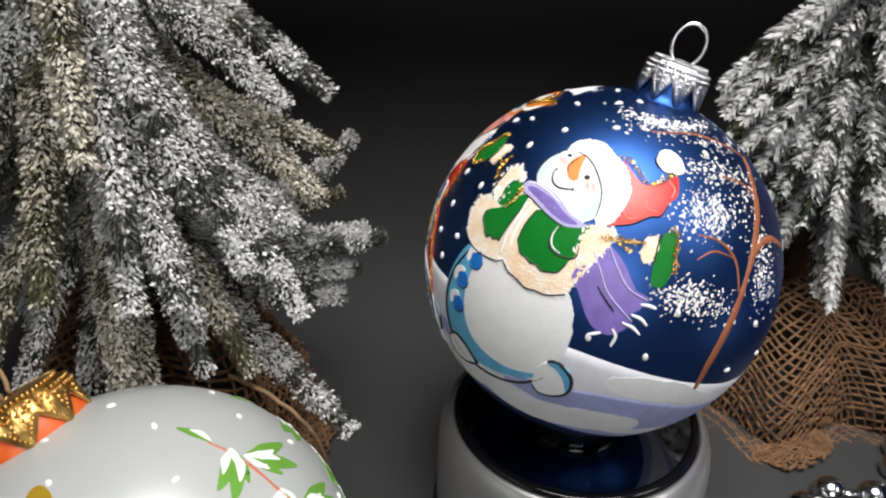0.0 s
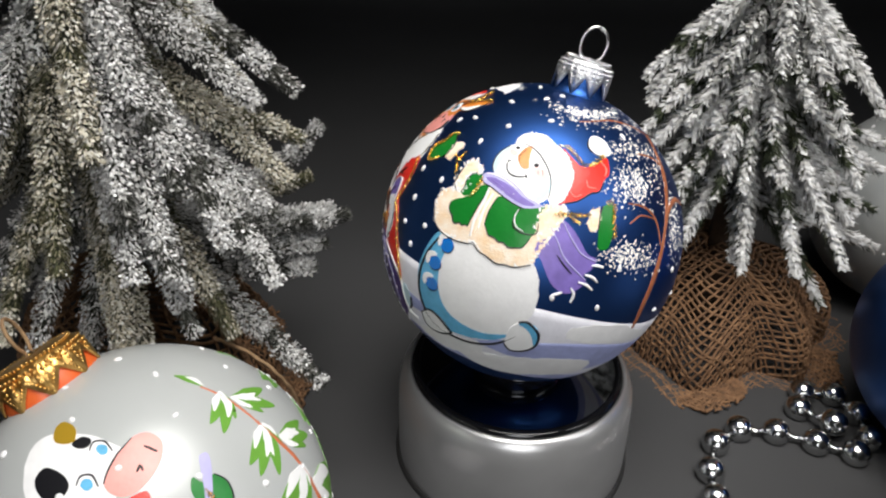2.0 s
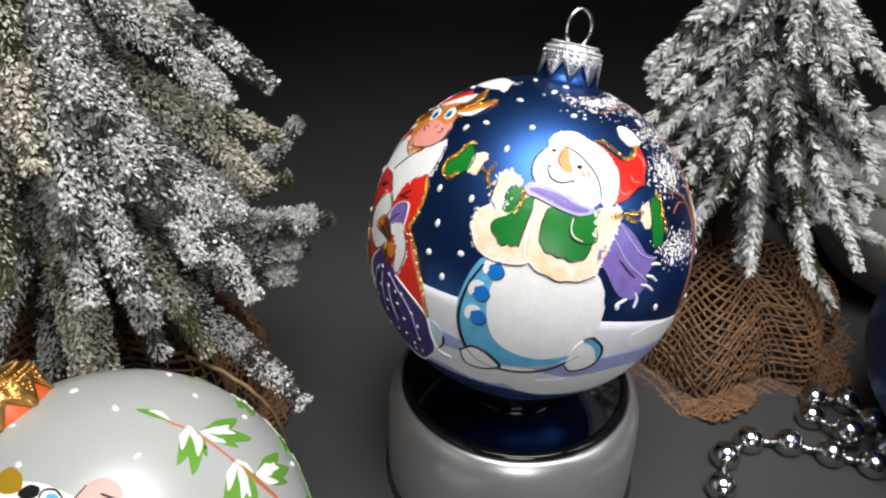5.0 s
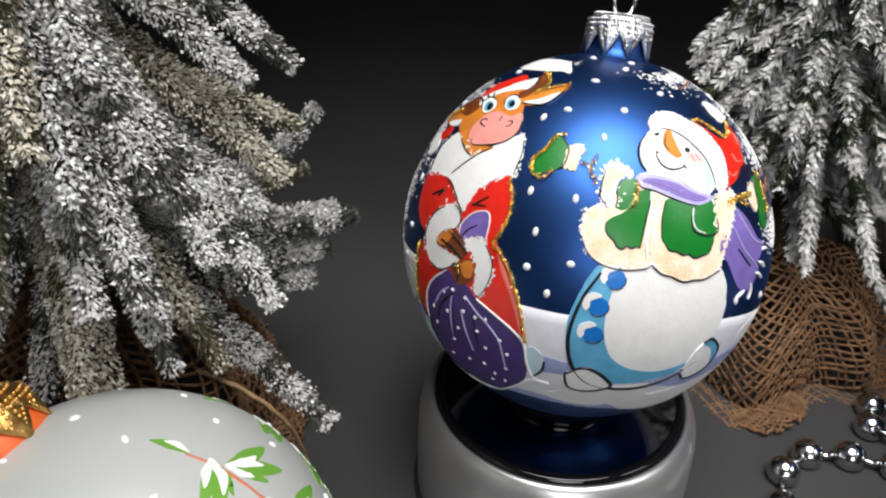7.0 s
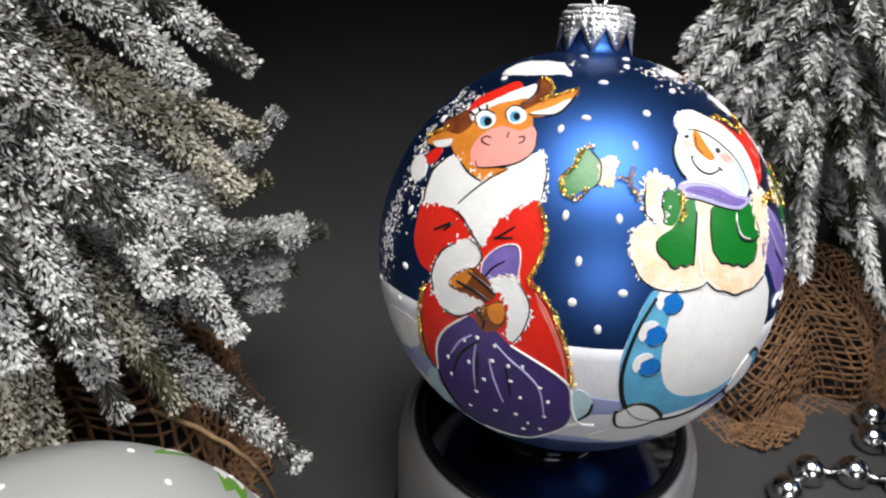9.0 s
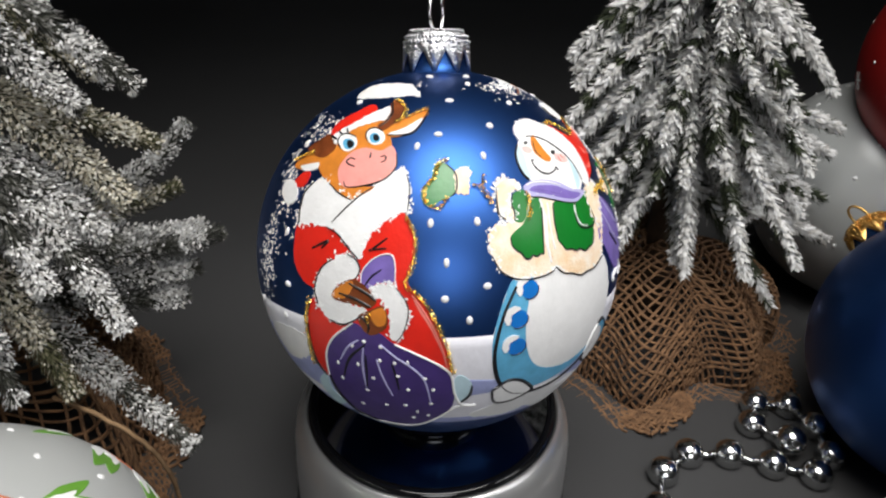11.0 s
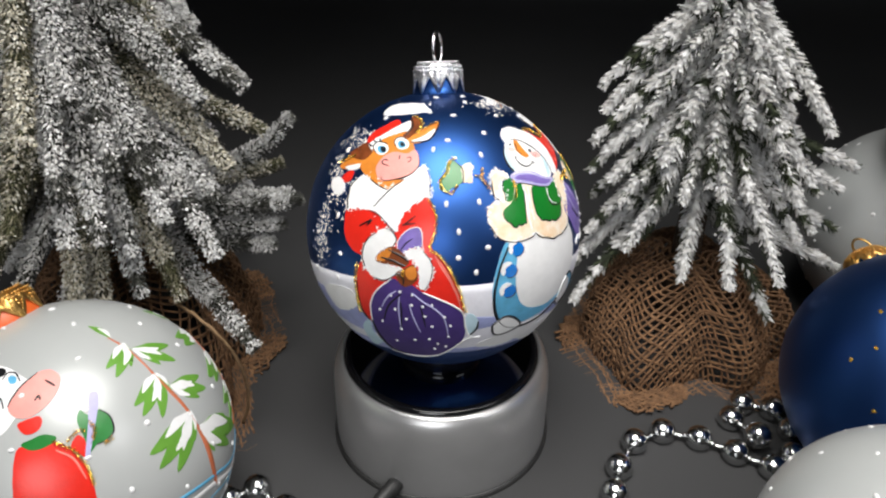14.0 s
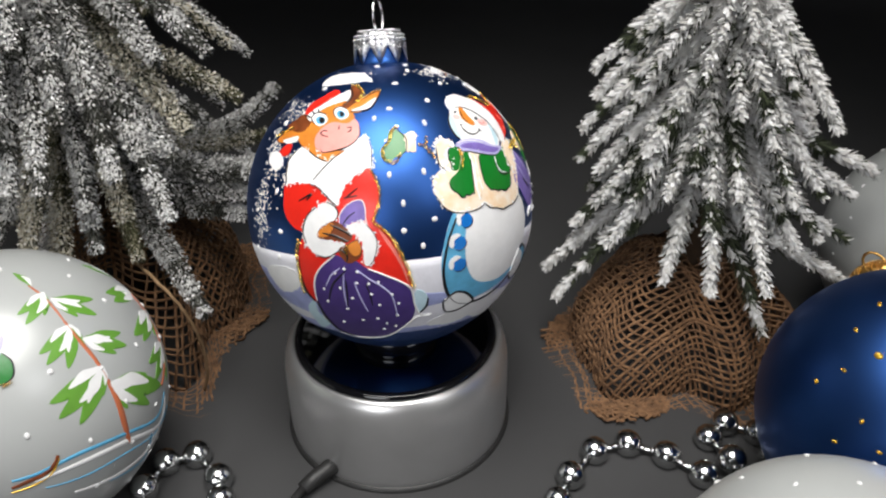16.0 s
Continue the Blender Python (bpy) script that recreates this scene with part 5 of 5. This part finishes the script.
# gold dots of glitter on the dark blue bauble, snowflakes on the red one
for lon, lat in ((-68, 50.6), (-47.9, 49.1), (-54.6, 38.1), (-60.2, 28.6), (-37, 27.4), (-41.7, 16), (-27.6, 21), (-20, 40), (-30, 62), (-10, 8), (0, 28), (-15, -5), (-80, 62), (10, 50)):
    big = 0.55 if lat != 49.1 else 0.95
    snow_dot((lon, lat), 0.0012 * big, BLUE_SIDE, 0, 0.0476, GOLD_PAINT)
    glitter([(lon - big, lat), (lon + big, lat + 0.4)], BLUE_SIDE, 0.0476, 0.0022 * big)
for lon, lat in ((-72.7, -1), (-100, 30), (-77, -34), (-45, 20), (-40, -20), (-62, 50), (-110, -10)):
    for i in range(3):
        a = math.pi / 3 * i + 0.3
        k = math.cos(radians(lat))
        dx, dy = 4.6 * math.cos(a), 4.6 * math.sin(a)
        stroke("snowflake", WHITE_PAINT, 1 + i, 0.0010, [(lon - dx / k, lat - dy), (lon, lat), (lon + dx / k, lat + dy)], RED_TOP, 0.0480)


# ---- frosted trees ----
def bend(root, tip, sag, n=14):
    """Points along a branch that leaves the stem level and hangs towards its tip."""
    root, tip = Vector(root), Vector(tip)
    mid = (root + tip) / 2 + Vector((0, 0, sag))
    return [root * (1 - s) ** 2 + mid * 2 * s * (1 - s) + tip * s * s for s in [i / (n - 1) for i in range(n)]]


def look_clump(p):
    """Flock lies in clumps along a branch."""
    return max(0.04, min(1.5, 0.72 + 1.6 * noise.noise(p * 95) + 1.1 * noise.noise(p * 260)))


def branch(pts, rng, look_of, thick, count, snow, flake, verts, faces, slots):
    """Adds a branch's needles, slender blades all round the twig, and lumps of flock on its upper and front side."""
    m = len(pts) - 1
    for _ in range(count):
        s = rng.random() ** 0.85
        i = min(int(s * m), m - 1)
        p = pts[i].lerp(pts[i + 1], s * m - i)
        d = (pts[i + 1] - pts[i]).normalized()
        side = d.cross(Vector((0, 0, 1))).normalized()
        top = side.cross(d)
        a = rng.uniform(0, 2 * math.pi)
        out = math.cos(a) * side + math.sin(a) * top
        w = thick * (1 - 0.55 * s * s) * rng.uniform(0.75, 1.1)
        lean = (d * rng.uniform(0.8, 1.3) + out * rng.uniform(0.5, 1.0)).normalized()
        # flock gathers on top; extra white facing -y stands in for frontal light
        white = rng.random() < snow * min(1.0, max(0.05, 0.44 + 0.90 * out.z - 0.62 * out.y)) * look_clump(p)
        k = len(verts)
        if white and rng.random() < look_of["chips"]:
            # a small flat chip of flock that sits on the needles
            q = p + out * w * rng.uniform(0.75, 1.1)
            t = look_of["thin"] * rng.uniform(0.8, 1.9)
            e = (lean + out * 0.4 + Vector((rng.gauss(0, 0.5), rng.gauss(0, 0.5), rng.gauss(0, 0.5)))).normalized()
            g = e.cross(out + 0.4 * Vector((rng.gauss(0, 1), rng.gauss(0, 1), rng.gauss(0, 1)))).normalized()
            verts += [q + e * t * rng.uniform(0.9, 1.9), q + g * t * rng.uniform(0.7, 1.3), q - e * t, q - g * t * rng.uniform(0.5, 1.2)]
            faces += [(k, k + 1, k + 2), (k, k + 2, k + 3)]
            slots += [1] * 2
            continue
        ln = look_of["needle"] * rng.uniform(0.7, 1.25) * (1 - 0.35 * s)
        q = p + out * w * rng.uniform(0.3, 0.95)
        t = look_of["thin"] * rng.uniform(0.7, 1.2) * (flake if white else 0.6)
        across = lean.cross(out if rng.random() < 0.4 else d + 0.3 * top).normalized() * t
        crest = out * t * 0.5
        verts += [q - lean * ln * 0.5, q + across - crest, q - across - crest, q + lean * ln * 0.5]
        faces += [(k, k + 1, k + 3), (k, k + 3, k + 2)]
        slots += [1 if white else 0] * 2


def frosted_tree(name, base, height, tips, rows, seed, look_of, label):
    """A small tree: a stem, drooping needle branches to the given tips, and rows of more of them round the rest."""
    rng = random.Random(seed)
    tree = empty(name, pose(*base), label, "artificial tree", "frosted trees")
    inv = Matrix.Translation(-Vector(base))
    link("trunk", *tube([(0, 0, 0.004), (0.001, 0, height * 0.5), (0, 0.001, height * 0.98)], lambda s: 0.007 * (1 - s) + 0.001, 10), BARK, tree)
    want = [(Vector(((t[0] - base[0]) * 0.965, (t[1] - base[1]) * 0.965, t[2])), True, *(t[3:] or (look_of['rise'], look_of['sag']))) for t in tips]
    for z, r, n, drop in rows:
        turn = rng.uniform(0, 6.28)
        for i in range(n):
            a = turn + 2 * math.pi * (i + rng.uniform(-0.25, 0.25)) / n
            q = r * rng.uniform(0.82, 1.08)
            t = Vector((q * math.cos(a), q * math.sin(a), z + rng.uniform(-0.012, 0.012)))
            if look_of["skip"](t, a):
                continue
            want.append((t, False, look_of['rise'], look_of['sag']))
    for t, given, up_k, sag_k in want:
        flat = math.hypot(t.x, t.y)
        up = up_k * flat * rng.uniform(0.8, 1.1)
        root = Vector((t.x * 0.06, t.y * 0.06, min(t.z + up, height * 0.97)))
        pts = bend(root, t, sag_k * flat * rng.uniform(0.6, 1.1))
        verts, faces, slots = [], [], []
        run = sum((b - a).length for a, b in zip(pts, pts[1:]))
        old = rng.random() < look_of["old"]
        near = 1.0 if given or t.y < 0.03 else 0.45
        thick = look_of["width"] * (look_of["rope"] if given else 1.0)
        branch(pts, rng, look_of, thick, int(run * look_of["dense"] * near * (look_of["rope"] if given else 1.0)), look_of["snow"] * (0.8 if old else 1) * rng.uniform(*look_of["uneven"]), look_of["flake"] * (1.0 if near == 1 else 1.4), verts, faces, slots)
        b = link("branch", verts, faces, FROST, tree, smooth=False, mats=[look_of["olive"], SNOW_WARM] if old else [look_of["green"], look_of["white"]], slots=slots)
        link("twig", *tube(pts, lambda s: look_of["width"] * (0.42 - 0.3 * s), 6), STEM, b)
    return tree


LEFT_BASE = (-0.148, 0.030, 0.0)
LEFT_TIPS = [(-0.0727, 0.018, 0.1375, 0.5, 0.15), (-0.0722, 0.064, 0.110, 0.0, -0.5), (-0.076, 0.040, 0.112, 0.35, 0.1), (-0.075, 0.0, 0.114, 0.5, 0.15), (-0.079, -0.005, 0.104, 0.5, 0.15), (-0.077, 0.060, 0.089, 0.1, -0.15),
             (-0.0590, 0.029, 0.088, 0.05, -0.22), (-0.065, 0.035, 0.087, 0.05, -0.22), (-0.0785, -0.0155, 0.0845), (-0.099, -0.035, 0.127), (-0.100, -0.050, 0.109), (-0.106, -0.055, 0.128),
             (-0.104, -0.030, 0.074), (-0.0650, -0.0240, 0.050, 0.35, 0.1), (-0.068, 0.030, 0.075, 0.05, -0.12), (-0.073, 0.028, 0.066, 0.05, -0.1), (-0.108, -0.055, 0.110), (-0.097, 0.020, 0.150), (-0.112, -0.055, 0.144), (-0.105, -0.040, 0.152),
             (-0.094, -0.020, 0.067), (-0.120, -0.045, 0.080), (-0.128, -0.055, 0.112), (-0.118, -0.038, 0.058), (-0.090, -0.026, 0.104), (-0.082, 0.0, 0.139, 0.5, 0.15), (-0.104, 0.050, 0.150)]
frosted_tree("frosted_tree", LEFT_BASE, 0.30, LEFT_TIPS,
             [(0.24, 0.022, 7, 0), (0.215, 0.031, 9, 0), (0.19, 0.040, 12, 0), (0.165, 0.049, 14, 0), (0.14, 0.060, 10, 0), (0.12, 0.064, 10, 0), (0.10, 0.076, 11, 0), (0.08, 0.070, 11, 0), (0.06, 0.076, 11, 0), (0.045, 0.062, 10, 0)], 11,
             dict(skip=lambda t, a: (t.x > 0.045 and t.y < 0.055 and t.z < 0.16) or (t.x > 0.026 and t.z > 0.15) or (t.x > -0.012 and t.y < 0.0 and 0.10 < t.z < 0.155), rise=0.85, sag=0.22, width=0.0056, needle=0.0036, dense=52000, snow=1.45, uneven=(0.6, 1.4), flake=1.3, thin=0.00031, chips=0.70, rope=1.25, old=0.35, green=FROST, olive=FROST_OLD, white=SNOW),
             "frosted artificial fir with drooping flocked branches on a burlap base")

RIGHT_BASE = (0.104, 0.085, 0.0)
RIGHT_TIPS = [(0.051, 0.055, 0.03), (0.044, 0.065, 0.038), (0.055, 0.065, 0.062), (0.053, 0.075, 0.087), (0.055, 0.085, 0.122), (0.057, 0.080, 0.113), (0.053, 0.075, 0.100), (0.062, 0.065, 0.087), (0.071, 0.060, 0.078), (0.071, 0.050, 0.062), (0.079, 0.045, 0.086), (0.095, 0.040, 0.055),
              (0.112, 0.028, 0.061), (0.132, 0.030, 0.063), (0.137, 0.045, 0.035), (0.130, 0.060, 0.115), (0.168, 0.080, 0.094, 0.25, 0.08), (0.160, 0.070, 0.088, 0.25, 0.08), (0.163, 0.070, 0.069, 0.25, 0.08), (0.166, 0.065, 0.053, 0.25, 0.08), (0.099, 0.045, 0.104),
              (0.117, 0.045, 0.092), (0.081, 0.050, 0.103)]
frosted_tree("frosted_tree", RIGHT_BASE, 0.26, RIGHT_TIPS,
             [(0.225, 0.009, 6, 0), (0.205, 0.012, 7, 0), (0.185, 0.014, 9, 0), (0.165, 0.018, 10, 0), (0.145, 0.023, 11, 0), (0.125, 0.033, 12, 0), (0.105, 0.044, 12, 0), (0.085, 0.046, 13, 0), (0.07, 0.046, 12, 0), (0.058, 0.038, 12, 0), (0.10, 0.028, 9, 0)], 5,
             dict(skip=lambda t, a: t.y < -0.036 and t.z < 0.075, rise=0.9, sag=0.2, width=0.0050, needle=0.0066, dense=21000, snow=1.5, uneven=(0.8, 1.2), flake=2.3, thin=0.00050, chips=0.12, rope=1.0, old=0.0, green=NEEDLE, olive=FROST_OLD, white=SNOW),
             "small frosted artificial fir with snowy needle branches on a burlap base")


# ---- burlap ----
def burlap(name, centre, outline, peak, label, seed, size=0.088, step=0.0026):
    """A loosely woven square of cloth gathered round a tree's foot like a sack: single threads, over and under each other."""
    rng = random.Random(seed)

    def drape(x, y, lift):
        q, a = math.hypot(x, y) / size, math.atan2(y, x)
        reach = outline(a)
        t = min(q / 0.74, 1.0) * math.pi / 2
        r = 0.80 * math.sin(t) ** 0.85 if q < 0.74 else 0.80 + 0.20 * (q - 0.74) / 0.26
        z = peak * math.cos(t) ** 0.8 if q < 0.74 else 0.0
        pleat = math.sin(7 * a + seed + 2.0 * q) + 0.6 * math.sin(15 * a + 2 * seed)
        r *= 1 + 0.045 * pleat * math.sin(min(q, 1) * math.pi)
        z *= 1 + 0.05 * math.sin(4 * a + seed)
        z += 0.0028 * max(0.0, math.sin(6 * a + 2 * seed)) * max(0.0, q - 0.66) / 0.34
        r = (reach * r) + lift * math.sin(t)
        return Vector((r * math.cos(a), r * math.sin(a), z + 0.0015 + lift * math.cos(t)))

    cloth = empty(name, pose(*centre), label, "cloth")
    n = int(2 * size / step)
    for way in (0, 1):
        verts, faces = [], []

        def thread(run):
            if len(run) > 3:
                v, f = tube(run, 0.00060 * rng.uniform(0.75, 1.25), 5)
                k = len(verts)
                verts.extend(v)
                faces.extend(tuple(q + k for q in g) for g in f)

        for i in range(n):
            u = -size + i * step + rng.uniform(-0.0003, 0.0003)
            run, wob = [], rng.uniform(0, 6)
            ragged = rng.uniform(0.94, 1.05)
            for j in range(2 * n + 1):
                v = -size + j * step / 2
                du = 0.0004 * math.sin(v * 110 + wob) + 0.0003 * math.sin(v * 310 + 2 * wob)
                x, y = (u + du, v) if way == 0 else (v, u + du)
                x, y = x * 0.83 - y * 0.56, x * 0.56 + y * 0.83
                if math.hypot(x, y) < size * ragged:
                    run.append(drape(x, y, 0.00040 * (1 if (i + j // 2 + way) % 2 else -1) * (1 if j % 2 else 0)))
                else:
                    thread(run)
                    run = []
            thread(run)
        tagged(link("threads", verts, faces, THREAD, cloth), kind="stuff")
    return cloth


def corners(spec, low):
    """An outline: low everywhere, with a rounded corner for each (degrees, reach, breadth)."""
    return lambda a: low + sum((r - low) * math.exp(-(((math.degrees(a) - d + 180) % 360 - 180) / w) ** 2) for d, r, w in spec)


burlap("burlap_cloth", (0.104, 0.085, 0.0), corners([(-110, 0.073, 20), (-56, 0.070, 16), (-150, 0.063, 20), (-12, 0.066, 26), (100, 0.06, 30)], 0.048), 0.044, "brown burlap cloth gathered round the foot of the small tree", 3)
burlap("burlap_cloth", (-0.148, 0.030, 0.0), corners([(-39, 0.092, 12), (5, 0.066, 22), (60, 0.070, 25), (150, 0.07, 30), (-110, 0.06, 30)], 0.060), 0.060, "brown burlap cloth gathered round the foot of the large tree", 4)


# ---- twine ----
def twine(points, radius=0.0007):
    rng = random.Random(2)
    pts = [Vector(p) for p in points]
    line = []
    for i in range(len(pts) - 1):
        p = [pts[max(i - 1, 0)], pts[i], pts[i + 1], pts[min(i + 2, len(pts) - 1)]]
        for s in [q / 8 for q in range(8)]:
            line.append(0.5 * (2 * p[1] + (p[2] - p[0]) * s + (2 * p[0] - 5 * p[1] + 4 * p[2] - p[3]) * s * s + (3 * p[1] - p[0] - 3 * p[2] + p[3]) * s ** 3) + Vector((rng.uniform(-1, 1), rng.uniform(-1, 1), 0)) * 0.0002)
    return tagged(link("twine", *tube(line, radius, 6), TWINE), "loose loop of brown jute twine hanging from the tree base", "twine")


twine([(-0.105, -0.012, 0.062), (-0.092, -0.018, 0.060), (-0.082, -0.019, 0.050), (-0.077, -0.018, 0.034), (-0.078, -0.016, 0.016), (-0.083, -0.015, 0.0012)])


# ---- movement ----
def motions():
    # seconds, nod and sway of the ball that sits a little askew in its ring, and its turn, in degrees
    turn = [(0, -0.62, -1.23, -49.78), (0.5, -0.47, -1.15, -46.80), (1, -0.45, -1.07, -43.78), (1.5, -0.43, -1.01, -40.83), (2, -0.58, -0.97, -37.76), (2.5, -0.70, -0.91, -34.69), (3, -0.75, -0.76, -31.60), (3.5, -0.73, -0.79, -28.50), (4, -0.65, -0.81, -25.35), (4.5, -0.22, -0.86, -22.18), (7, -0.27, -0.10, -4.67), (7.5, -0.23, -0.01, -1.53), (8, -0.26, 0.02, 1.61), (8.5, -0.40, -0.03, 4.66), (9, -0.51, 0.16, 7.66), (9.5, -0.58, 0.23, 10.68), (10, -0.53, 0.25, 13.70), (12.5, -0.46, 0.64, 29.20), (13, -0.40, 0.75, 32.22), (13.5, -0.71, 0.90, 35.20), (14, -0.73, 1.07, 38.17), (14.5, -0.88, 1.13, 41.16), (15, -0.88, 1.14, 44.12), (15.5, -0.86, 1.15, 47.06), (16, -0.97, 1.12, 50.02)]
    walk(HERO, [(t, pose(*BALL, wx, wy, 0) @ pose(0, 0, 0, 0, 0, a)) for t, wx, wy, a in turn])
    walk(PLATE, [(t, pose(0, 0, 0, 0, 0, a)) for t, wx, wy, a in turn])


motions()
